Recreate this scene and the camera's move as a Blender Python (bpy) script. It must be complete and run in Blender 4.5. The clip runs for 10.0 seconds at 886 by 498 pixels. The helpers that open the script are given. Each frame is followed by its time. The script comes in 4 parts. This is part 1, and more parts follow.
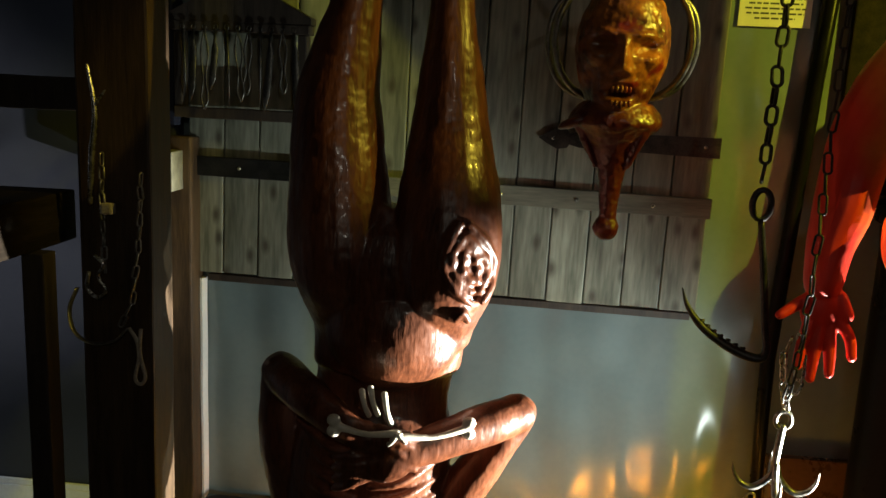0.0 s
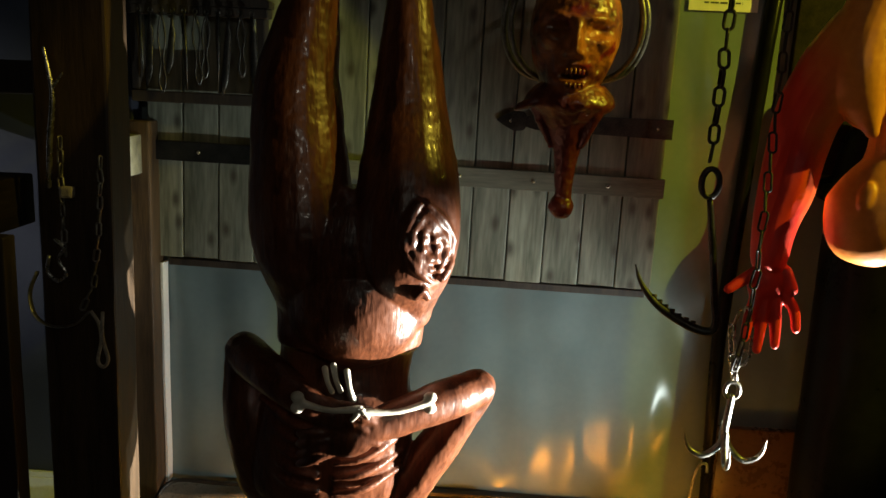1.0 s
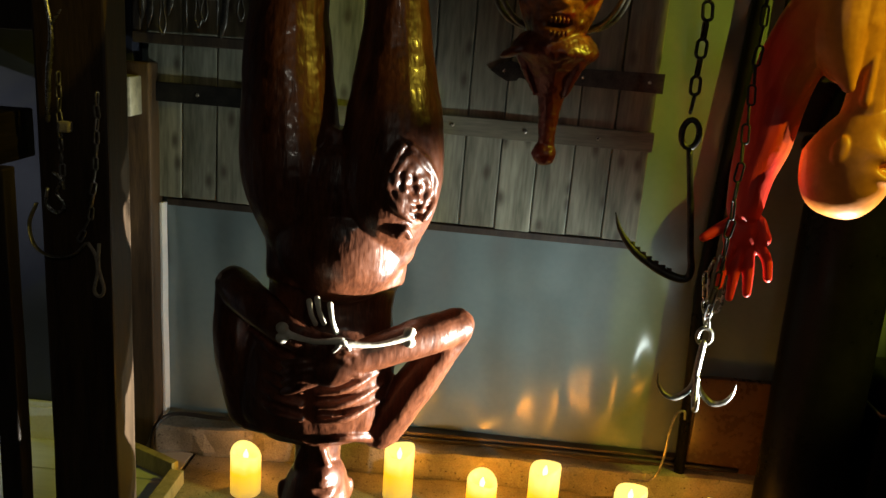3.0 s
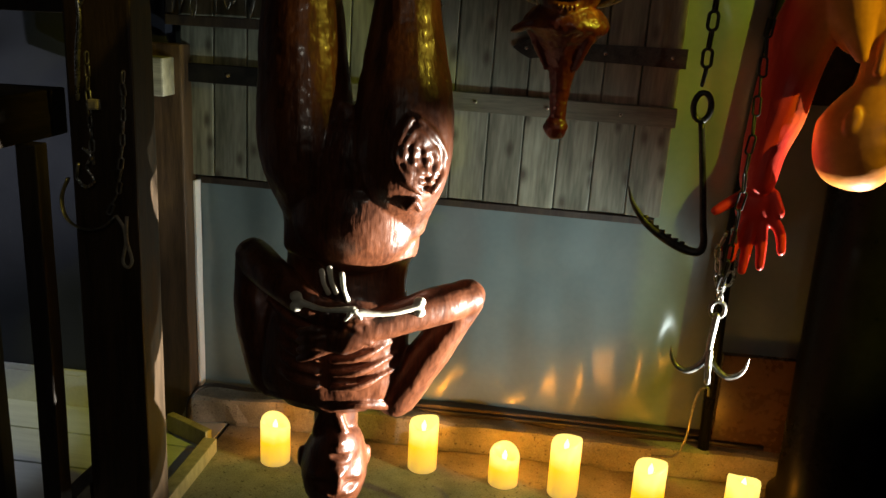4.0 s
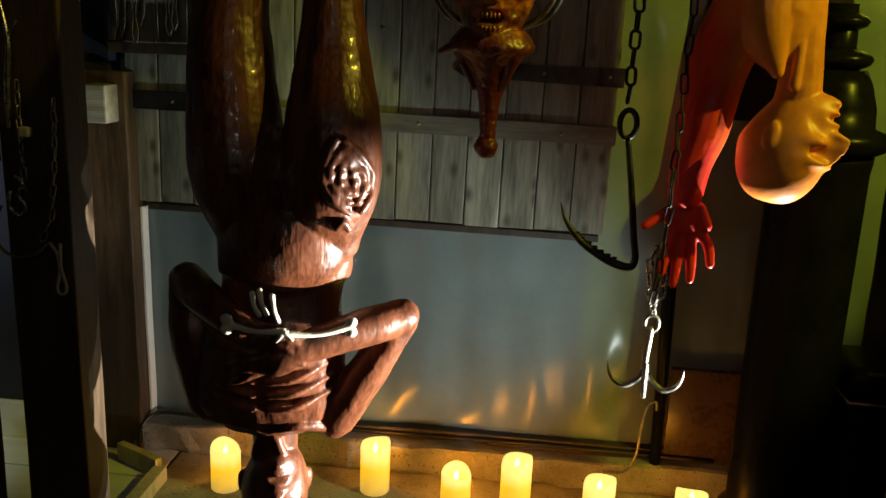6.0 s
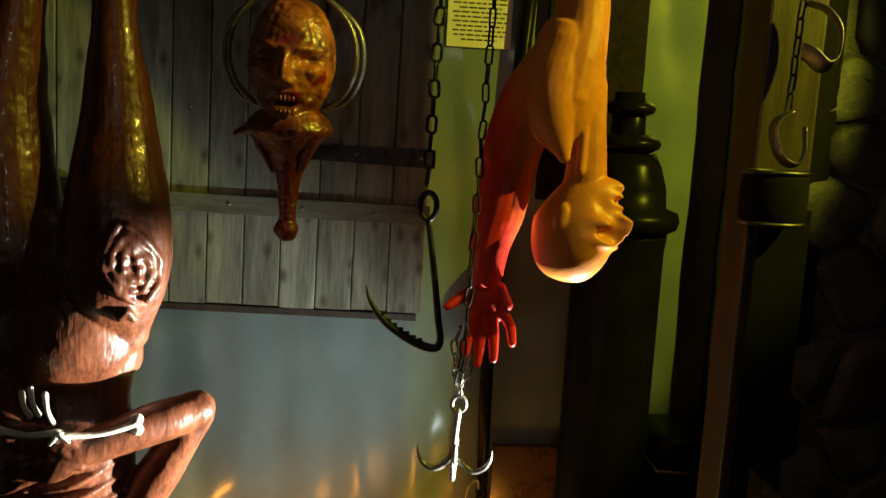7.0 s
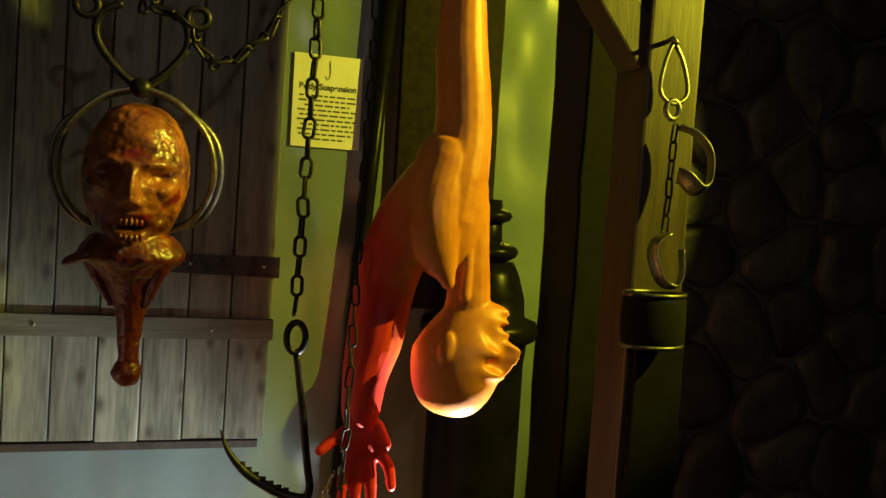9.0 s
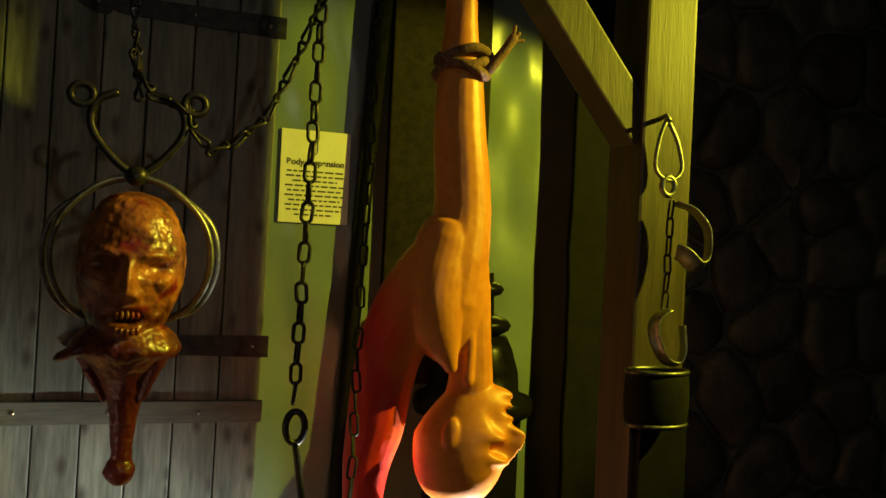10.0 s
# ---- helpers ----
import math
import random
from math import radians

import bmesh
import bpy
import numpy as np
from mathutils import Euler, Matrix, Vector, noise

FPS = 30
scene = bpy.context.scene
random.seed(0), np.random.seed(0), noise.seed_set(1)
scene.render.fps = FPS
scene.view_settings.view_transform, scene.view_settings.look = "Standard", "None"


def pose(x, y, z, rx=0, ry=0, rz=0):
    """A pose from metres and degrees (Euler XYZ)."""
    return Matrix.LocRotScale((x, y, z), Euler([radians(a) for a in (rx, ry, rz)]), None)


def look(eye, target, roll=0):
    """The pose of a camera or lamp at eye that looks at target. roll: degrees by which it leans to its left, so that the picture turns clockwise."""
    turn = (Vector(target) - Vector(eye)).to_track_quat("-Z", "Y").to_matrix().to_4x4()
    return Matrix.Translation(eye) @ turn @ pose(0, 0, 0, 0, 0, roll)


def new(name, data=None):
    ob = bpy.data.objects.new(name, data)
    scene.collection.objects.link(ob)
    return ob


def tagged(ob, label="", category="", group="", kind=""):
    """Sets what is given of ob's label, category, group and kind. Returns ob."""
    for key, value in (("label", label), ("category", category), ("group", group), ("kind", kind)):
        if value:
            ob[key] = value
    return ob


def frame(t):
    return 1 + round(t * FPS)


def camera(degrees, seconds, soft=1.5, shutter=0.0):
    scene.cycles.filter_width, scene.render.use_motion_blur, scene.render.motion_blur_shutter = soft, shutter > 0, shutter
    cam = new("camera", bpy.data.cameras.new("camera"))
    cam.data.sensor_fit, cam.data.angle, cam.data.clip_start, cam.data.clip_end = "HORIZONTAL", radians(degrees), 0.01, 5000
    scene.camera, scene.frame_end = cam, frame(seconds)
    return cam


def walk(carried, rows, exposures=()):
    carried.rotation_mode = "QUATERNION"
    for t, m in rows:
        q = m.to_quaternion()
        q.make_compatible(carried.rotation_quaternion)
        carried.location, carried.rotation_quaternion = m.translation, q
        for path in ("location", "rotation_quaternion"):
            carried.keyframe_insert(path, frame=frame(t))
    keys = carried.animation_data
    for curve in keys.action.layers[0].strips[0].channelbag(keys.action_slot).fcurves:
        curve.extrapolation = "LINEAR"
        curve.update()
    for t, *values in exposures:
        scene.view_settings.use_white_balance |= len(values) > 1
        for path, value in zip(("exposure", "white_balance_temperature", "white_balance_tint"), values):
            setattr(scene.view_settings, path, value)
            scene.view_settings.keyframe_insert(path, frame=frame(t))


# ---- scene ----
cam = camera(55.4, 10.0)
PATH = [
    (0, (-0.015, -0.226, 1.512), (-0.214, 1.729, 1.141), 2.7),
    (0.5, (-0.02, -0.243, 1.506), (-0.17, 1.71, 1.101), 2.7),
    (1, (-0.007, -0.268, 1.506), (-0.113, 1.689, 1.106), 2.6),
    (1.5, (-0.003, -0.294, 1.504), (-0.098, 1.662, 1.094), 2.5),
    (2, (-0.014, -0.318, 1.501), (-0.099, 1.633, 1.067), 2.8),
    (2.5, (0.009, -0.32, 1.494), (-0.074, 1.624, 1.031), 3.8),
    (4, (0.16, -0.377, 1.473), (-0.077, 1.534, 0.935), 3.2),
    (4.5, (0.185, -0.376, 1.472), (-0.1, 1.53, 0.937), 2.9),
    (5, (0.208, -0.371, 1.473), (-0.088, 1.531, 0.932), 2.6),
    (5.2, (0.223, -0.37, 1.471), (-0.075, 1.533, 0.934), 2.7),
    (6.5, (0.336, -0.383, 1.479), (0.291, 1.573, 1.068), 2.4),
    (7, (0.398, -0.337, 1.497), (0.542, 1.635, 1.199), 3.1),
    (7.5, (0.372, -0.278, 1.532), (0.693, 1.688, 1.354), 3.1),
    (8, (0.293, -0.191, 1.553), (0.771, 1.746, 1.411), 2.9),
    (8.5, (0.236, -0.124, 1.59), (0.829, 1.782, 1.461), 3.0),
    (9, (0.22, -0.094, 1.614), (0.852, 1.8, 1.494), 3.6),
    (9.5, (0.203, -0.064, 1.632), (0.859, 1.824, 1.549), 3.3),
    (10, (0.155, -0.04, 1.672), (0.857, 1.833, 1.683), 2.6),
]
walk(cam, [(t, look(eye, target, roll)) for t, eye, target, roll in PATH],
     [(0, -0.05), (0.6, -0.3), (2.5, -0.45), (5, -0.4), (6.5, -0.8), (7.2, -0.25), (8, 0.15), (9, 0.1), (10, 0.0)])


# ---- light ----
world = bpy.data.worlds.new("world")
scene.world = world
world.use_nodes = True
world.node_tree.nodes["Background"].inputs[0].default_value = (0.25, 0.32, 0.5, 1)
world.node_tree.nodes["Background"].inputs[1].default_value = 0.06


def lamp(name, kind, eye, target, watts, colour, size, cone=60, blend=0.4):
    data = bpy.data.lights.new(name, kind)
    data.energy, data.color = watts, colour
    if kind == "AREA":
        data.size = size
    else:
        data.shadow_soft_size = size
    if kind == "SPOT":
        data.spot_size, data.spot_blend = radians(cone), blend
    ob = new(name, data)
    ob.matrix_world = look(eye, target)
    return ob


lamp("warm_key_spot", "SPOT", (2.75, 0.86, 2.74), (1.17, 2.15, 1.68), 320, (1.0, 0.93, 0.045), 0.02, 46, 0.35)
lamp("warm_side_spot", "SPOT", (1.8, 1.1, 2.62), (0.0, 1.66, 1.72), 125, (1.0, 0.76, 0.07), 0.02, 21, 0.6)
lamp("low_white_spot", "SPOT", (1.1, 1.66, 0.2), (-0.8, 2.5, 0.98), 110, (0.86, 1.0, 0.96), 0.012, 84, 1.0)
# Second low spot, added only to brighten the hanging dummy's side.
lamp("figure_side_fill", "SPOT", (1.52, 1.605, 0.4), (-0.2, 1.6, 0.7), 1900, (1.0, 0.98, 0.88), 0.012, 38, 0.6)
lamp("figure_uplight", "SPOT", (1.22, 1.86, 0.0), (0.83, 1.72, 1.08), 480, (1.0, 1.0, 0.92), 0.015, 23, 0.35)
lamp("aisle_lamp", "SPOT", (0.6, -1.6, 2.2), (0.8, 2.3, 1.2), 15, (1.0, 0.95, 0.8), 0.04, 90, 0.6)
lamp("hall_spot", "SPOT", (-2.1, 1.95, 2.7), (-2.05, 2.0, 0), 72, (0.8, 0.88, 1.0), 0.1, 27, 0.6)

# ---- materials ----


def material(name, dark, light, rough=0.6, metal=0.0, scale=6.0, stretch=(1, 1, 1), fine=60.0, bump=0.3, depth=0.004,
             rough_var=0.15, coat=0.0, spots=None, island=0.0):
    """A surface with a broad and a fine variation of colour, varied gloss and relief."""
    m = bpy.data.materials.new(name)
    m.use_nodes = True
    nt = m.node_tree
    n, l = nt.nodes, nt.links
    b = n["Principled BSDF"]
    tc, mp, info, add = n.new("ShaderNodeTexCoord"), n.new("ShaderNodeMapping"), n.new("ShaderNodeObjectInfo"), n.new("ShaderNodeVectorMath")
    mul = n.new("ShaderNodeMath")
    mul.operation, mul.inputs[1].default_value = "MULTIPLY", 37.0
    l.new(info.outputs["Random"], mul.inputs[0])
    l.new(tc.outputs["Object"], add.inputs[0])
    l.new(mul.outputs[0], add.inputs[1])
    l.new(add.outputs[0], mp.inputs[0])
    mp.inputs["Scale"].default_value = stretch
    big, small = n.new("ShaderNodeTexNoise"), n.new("ShaderNodeTexNoise")
    for tex, s, d in ((big, scale, 4), (small, fine, 6)):
        l.new(mp.outputs[0], tex.inputs["Vector"])
        tex.inputs["Scale"].default_value, tex.inputs["Detail"].default_value = s, d
    mixv = n.new("ShaderNodeMix")
    mixv.inputs[0].default_value = 0.4
    l.new(big.outputs[0], mixv.inputs[2])
    l.new(small.outputs[0], mixv.inputs[3])
    ramp = n.new("ShaderNodeValToRGB")
    ramp.color_ramp.elements[0].position, ramp.color_ramp.elements[1].position = 0.36, 0.64
    ramp.color_ramp.elements[0].color, ramp.color_ramp.elements[1].color = (*dark, 1), (*light, 1)
    l.new(mixv.outputs[0], ramp.inputs[0])
    colour = ramp.outputs[0]
    if island:
        hsv, rnd = n.new("ShaderNodeHueSaturation"), n.new("ShaderNodeMapRange")
        rnd.inputs[3].default_value, rnd.inputs[4].default_value = 1 - island, 1 + island
        l.new(info.outputs["Random"], rnd.inputs[0])
        l.new(rnd.outputs[0], hsv.inputs["Value"])
        l.new(colour, hsv.inputs["Color"])
        colour = hsv.outputs[0]
    if spots:
        vor, sr, mix = n.new("ShaderNodeTexNoise"), n.new("ShaderNodeValToRGB"), n.new("ShaderNodeMix")
        mix.data_type = "RGBA"
        vor.inputs["Scale"].default_value = spots[1]
        l.new(mp.outputs[0], vor.inputs["Vector"])
        sr.color_ramp.elements[0].position, sr.color_ramp.elements[1].position = spots[2], spots[2] + 0.1
        l.new(vor.outputs[0], sr.inputs[0])
        l.new(sr.outputs[0], mix.inputs[0])
        l.new(colour, mix.inputs[6])
        mix.inputs[7].default_value = (*spots[0], 1)
        colour = mix.outputs[2]
    l.new(colour, b.inputs["Base Color"])
    rr = n.new("ShaderNodeMapRange")
    rr.inputs[3].default_value, rr.inputs[4].default_value = max(0.03, rough - rough_var), min(1, rough + rough_var)
    l.new(mixv.outputs[0], rr.inputs[0])
    l.new(rr.outputs[0], b.inputs["Roughness"])
    b.inputs["Metallic"].default_value = metal
    b.inputs["Coat Weight"].default_value = coat
    b.inputs["Coat Roughness"].default_value = 0.12
    bp = n.new("ShaderNodeBump")
    bp.inputs["Strength"].default_value, bp.inputs["Distance"].default_value = bump, depth
    l.new(mixv.outputs[0], bp.inputs["Height"])
    l.new(bp.outputs[0], b.inputs["Normal"])
    return m


def brush(m, amount):
    """Vertical roller strokes that draw reflections out upwards."""
    n = m.node_tree.nodes
    t = n.new("ShaderNodeTangent")
    t.direction_type, t.axis = "RADIAL", "Z"
    m.node_tree.links.new(t.outputs[0], n["Principled BSDF"].inputs["Tangent"])
    n["Principled BSDF"].inputs["Anisotropic"].default_value = amount
    n["Principled BSDF"].inputs["Anisotropic Rotation"].default_value = 0.25


WALL = material("blue_grey_satin_paint", (0.14, 0.184, 0.188), (0.158, 0.205, 0.205), 0.24, scale=5, fine=40, bump=0.06, depth=0.002, rough_var=0.03)
brush(WALL, 0.3)


def wavy(m, scale, height):
    """Broad, shallow waves in a glossy painted sheet."""
    nt = m.node_tree
    n, l = nt.nodes, nt.links
    tc, mp, tex, bp = (n.new("ShaderNode" + k) for k in ("TexCoord", "Mapping", "TexNoise", "Bump"))
    mp.inputs["Scale"].default_value = (1, 1, 0.6)
    l.new(tc.outputs["Object"], mp.inputs[0])
    l.new(mp.outputs[0], tex.inputs["Vector"])
    tex.inputs["Scale"].default_value, tex.inputs["Detail"].default_value = scale, 0.0
    bp.inputs["Strength"].default_value, bp.inputs["Distance"].default_value = 1.0, height
    l.new(tex.outputs[0], bp.inputs["Height"])
    first = n["Principled BSDF"].inputs["Normal"].links[0].from_socket
    l.new(first.node.outputs[0], n["Principled BSDF"].inputs["Normal"])
    l.new(bp.outputs[0], first.node.inputs["Normal"])


wavy(WALL, 7.0, 0.036)
NAVY = material("dark_blue_paint", (0.019, 0.021, 0.034), (0.025, 0.028, 0.043), 0.6, scale=4, fine=80, bump=0.1)
WHITE = material("white_paint", (0.68, 0.69, 0.68), (0.8, 0.8, 0.79), 0.5, scale=5, fine=70, bump=0.1)
PLANK = material("pale_grey_floor_board", (0.55, 0.57, 0.58), (0.68, 0.7, 0.7), 0.5, scale=6, stretch=(0.25, 3, 3), fine=50, bump=0.15, island=0.08)
JOINT = material("dark_joint", (0.02, 0.02, 0.02), (0.04, 0.04, 0.04), 0.8)
CEIL = material("dark_ceiling_paint", (0.12, 0.12, 0.12), (0.16, 0.16, 0.16), 0.9)
STONE = material("speckled_stone", (0.16, 0.15, 0.12), (0.34, 0.32, 0.27), 0.8, scale=9, fine=170, bump=0.7, depth=0.006, spots=((0.09, 0.08, 0.06), 75, 0.62))
ROCK = material("dark_faux_rock", (0.028, 0.03, 0.026), (0.095, 0.095, 0.082), 0.6, scale=8, fine=60, bump=0.7, depth=0.01, island=0.4)
BOARD = material("grey_stained_board", (0.095, 0.1, 0.073), (0.27, 0.275, 0.21), 0.5, scale=5, stretch=(4, 4, 0.45), fine=24, bump=0.45, depth=0.002,
                 island=0.24, spots=((0.06, 0.055, 0.04), 3.0, 0.64))
BATTEN = material("grey_stained_batten", (0.08, 0.078, 0.055), (0.17, 0.165, 0.12), 0.55, scale=7, stretch=(0.5, 5, 5), fine=45, bump=0.3, depth=0.002, island=0.1)
POST = material("brown_stained_timber", (0.028, 0.019, 0.0095), (0.078, 0.052, 0.026), 0.5, scale=6, stretch=(6, 6, 0.5), fine=40, bump=0.4, depth=0.003, island=0.1)
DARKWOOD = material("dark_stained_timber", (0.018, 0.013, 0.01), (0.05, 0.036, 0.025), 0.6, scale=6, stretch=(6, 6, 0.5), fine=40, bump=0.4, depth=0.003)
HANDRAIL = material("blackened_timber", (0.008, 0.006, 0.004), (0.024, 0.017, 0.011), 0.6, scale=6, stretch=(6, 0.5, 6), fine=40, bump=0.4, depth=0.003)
DARKPOST = material("dark_brown_timber", (0.03, 0.018, 0.009), (0.085, 0.05, 0.024), 0.5, scale=6, stretch=(6, 6, 0.5), fine=40, bump=0.4, depth=0.003)


def knots(m, colour):
    """Dark oval knots scattered along the boards."""
    nt = m.node_tree
    n, l = nt.nodes, nt.links
    b = n["Principled BSDF"]
    old = b.inputs["Base Color"].links[0].from_socket
    tc, info, off, add, mp = (n.new("ShaderNode" + k) for k in ("TexCoord", "ObjectInfo", "Math", "VectorMath", "Mapping"))
    off.operation, off.inputs[1].default_value = "MULTIPLY", 53.0
    l.new(info.outputs["Random"], off.inputs[0])
    l.new(tc.outputs["Object"], add.inputs[0])
    l.new(off.outputs[0], add.inputs[1])
    l.new(add.outputs[0], mp.inputs[0])
    mp.inputs["Scale"].default_value = (9.0, 1.0, 4.5)
    vor, ramp, mix, sep, com = (n.new("ShaderNode" + k) for k in ("TexVoronoi", "ValToRGB", "Mix", "SeparateXYZ", "CombineXYZ"))
    vor.voronoi_dimensions = "2D"
    vor.inputs["Scale"].default_value = 1.0
    l.new(mp.outputs[0], sep.inputs[0])
    l.new(sep.outputs[0], com.inputs[0])
    l.new(sep.outputs[2], com.inputs[1])
    l.new(com.outputs[0], vor.inputs["Vector"])
    e = ramp.color_ramp.elements
    e[0].position, e[0].color = 0.04, (0.85, 0.85, 0.85, 1)
    e[1].position, e[1].color = 0.17, (0, 0, 0, 1)
    l.new(vor.outputs["Distance"], ramp.inputs[0])
    mix.data_type = "RGBA"
    l.new(ramp.outputs[0], mix.inputs[0])
    l.new(old, mix.inputs[6])
    mix.inputs[7].default_value = (*colour, 1)
    l.new(mix.outputs[2], b.inputs["Base Color"])


knots(BOARD, (0.05, 0.042, 0.028))
PALEWOOD = material("pale_timber", (0.34, 0.28, 0.14), (0.55, 0.46, 0.25), 0.55, scale=9, stretch=(4, 4, 1), fine=60, bump=0.2)
IRON = material("black_iron", (0.018, 0.018, 0.017), (0.06, 0.056, 0.05), 0.42, metal=0.75, scale=30, fine=140, bump=0.5, depth=0.002, rough_var=0.2)
BLACKPAINT = material("black_satin_paint", (0.004, 0.004, 0.004), (0.009, 0.0085, 0.008), 0.3, scale=6, fine=50, bump=0.15)
DARKIRON = material("blackened_iron", (0.006, 0.006, 0.006), (0.02, 0.019, 0.017), 0.5, metal=0.3, scale=30, fine=140, bump=0.5, depth=0.002)
FLAT_BLACK = material("flat_black", (0.006, 0.006, 0.006), (0.011, 0.0105, 0.0095), 0.85, scale=20, fine=120, bump=0.4, depth=0.002)
# Darker steel: the shade inside the tool rack is put into its colour.
DIM_STEEL = material("dim_steel", (0.05, 0.048, 0.044), (0.15, 0.145, 0.13), 0.4, metal=0.9, scale=30, fine=120, bump=0.4, depth=0.0015)
STEEL = material("bright_steel", (0.4, 0.39, 0.36), (0.62, 0.6, 0.56), 0.28, metal=0.95, scale=30, fine=120, bump=0.3, depth=0.001)
DULL = material("dull_steel", (0.16, 0.155, 0.14), (0.34, 0.33, 0.3), 0.38, metal=0.9, scale=30, fine=120, bump=0.4, depth=0.0015)
LEATHER = material("glossy_brown_figure", (0.05, 0.014, 0.006), (0.17, 0.052, 0.02), 0.38, scale=9, stretch=(2.6, 2.6, 0.4), fine=60, bump=0.5, depth=0.005, rough_var=0.16, coat=0.2)
HEADSKIN = material("glossy_red_brown_head", (0.035, 0.006, 0.003), (0.42, 0.14, 0.025), 0.4, scale=14, fine=48, bump=1.0, depth=0.007, coat=0.2, spots=((0.16, 0.012, 0.012), 16, 0.58))
BONE = material("ivory_bone", (0.6, 0.55, 0.42), (0.85, 0.8, 0.68), 0.35, scale=20, fine=90, bump=0.3, depth=0.002)
TOOTH = material("yellowed_teeth", (0.42, 0.33, 0.12), (0.6, 0.5, 0.24), 0.35, scale=60, fine=200, bump=0.2, depth=0.001)
TWINE = material("grey_twine", (0.3, 0.26, 0.2), (0.5, 0.45, 0.36), 0.8, scale=50, fine=200, bump=0.8, depth=0.003)
ROPE = material("hemp_rope", (0.1, 0.045, 0.022), (0.28, 0.14, 0.075), 0.9, scale=50, fine=200, bump=0.8, depth=0.003)
PAPER = material("cream_card", (0.72, 0.7, 0.52), (0.8, 0.78, 0.6), 0.7, scale=10, fine=120, bump=0.05)
INK = material("dark_ink", (0.06, 0.06, 0.05), (0.1, 0.1, 0.08), 0.8)
RUST = material("rust_brown_board", (0.05, 0.026, 0.014), (0.1, 0.052, 0.026), 0.28, scale=7, fine=60, bump=0.2)
for dull in (FLAT_BLACK, BLACKPAINT, HANDRAIL):
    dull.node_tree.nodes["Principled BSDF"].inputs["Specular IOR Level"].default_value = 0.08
RUBBER = material("black_cable_sheath", (0.008, 0.008, 0.008), (0.02, 0.02, 0.02), 0.45, scale=20)


def figure_paint():
    """Flesh-coloured paint that runs into red down the hanging arm."""
    m = material("painted_figure", (0.66, 0.2, 0.022), (0.82, 0.29, 0.04), 0.45, scale=7, fine=60, bump=0.15, depth=0.003)
    nt = m.node_tree
    n, l = nt.nodes, nt.links
    b = n["Principled BSDF"]
    old = b.inputs["Base Color"].links[0].from_socket
    tc, sep, mix = n.new("ShaderNodeTexCoord"), n.new("ShaderNodeSeparateXYZ"), n.new("ShaderNodeMix")
    l.new(tc.outputs["Object"], sep.inputs[0])
    noise_t = n.new("ShaderNodeTexNoise")
    noise_t.inputs["Scale"].default_value = 9
    l.new(tc.outputs["Object"], noise_t.inputs[0])
    # red grows towards low x (the arm) below the shoulder
    dot = n.new("ShaderNodeVectorMath")
    dot.operation = "DOT_PRODUCT"
    dot.inputs[1].default_value = (-12, 0, -2)
    l.new(tc.outputs["Object"], dot.inputs[0])
    a1 = n.new("ShaderNodeMath")
    a1.operation, a1.inputs[1].default_value = "ADD", 11.5
    l.new(dot.outputs["Value"], a1.inputs[0])
    a2 = n.new("ShaderNodeMath")
    a2.operation = "MULTIPLY_ADD"
    a2.inputs[1].default_value = 0.9
    l.new(noise_t.outputs[0], a2.inputs[0])
    l.new(a1.outputs[0], a2.inputs[2])
    cl = n.new("ShaderNodeClamp")
    l.new(a2.outputs[0], cl.inputs[0])
    mix.data_type = "RGBA"
    l.new(cl.outputs[0], mix.inputs[0])
    l.new(old, mix.inputs[6])
    mix.inputs[7].default_value = (0.74, 0.032, 0.012, 1)
    l.new(mix.outputs[2], b.inputs["Base Color"])
    return m


FIGURE = figure_paint()


def bloodied(m, height, colour):
    """Dark crimson paint over all that hangs below a height, with a ragged edge."""
    nt = m.node_tree
    n, l = nt.nodes, nt.links
    b = n["Principled BSDF"]
    old = b.inputs["Base Color"].links[0].from_socket
    tc, sep, tex, low, rag, cl, mix = (n.new("ShaderNode" + k) for k in ("TexCoord", "SeparateXYZ", "TexNoise", "Math", "Math", "Clamp", "Mix"))
    l.new(tc.outputs["Object"], sep.inputs[0])
    l.new(tc.outputs["Object"], tex.inputs["Vector"])
    tex.inputs["Scale"].default_value = 24.0
    low.operation, low.inputs[1].default_value, low.inputs[2].default_value = "MULTIPLY_ADD", -14.0, 14.0 * height
    l.new(sep.outputs[2], low.inputs[0])
    rag.operation, rag.inputs[1].default_value = "MULTIPLY_ADD", 2.4
    l.new(tex.outputs[0], rag.inputs[0])
    l.new(low.outputs[0], rag.inputs[2])
    l.new(rag.outputs[0], cl.inputs[0])
    mix.data_type = "RGBA"
    l.new(cl.outputs[0], mix.inputs[0])
    l.new(old, mix.inputs[6])
    mix.inputs[7].default_value = (*colour, 1)
    l.new(mix.outputs[2], b.inputs["Base Color"])


bloodied(HEADSKIN, 1.44, (0.085, 0.01, 0.007))


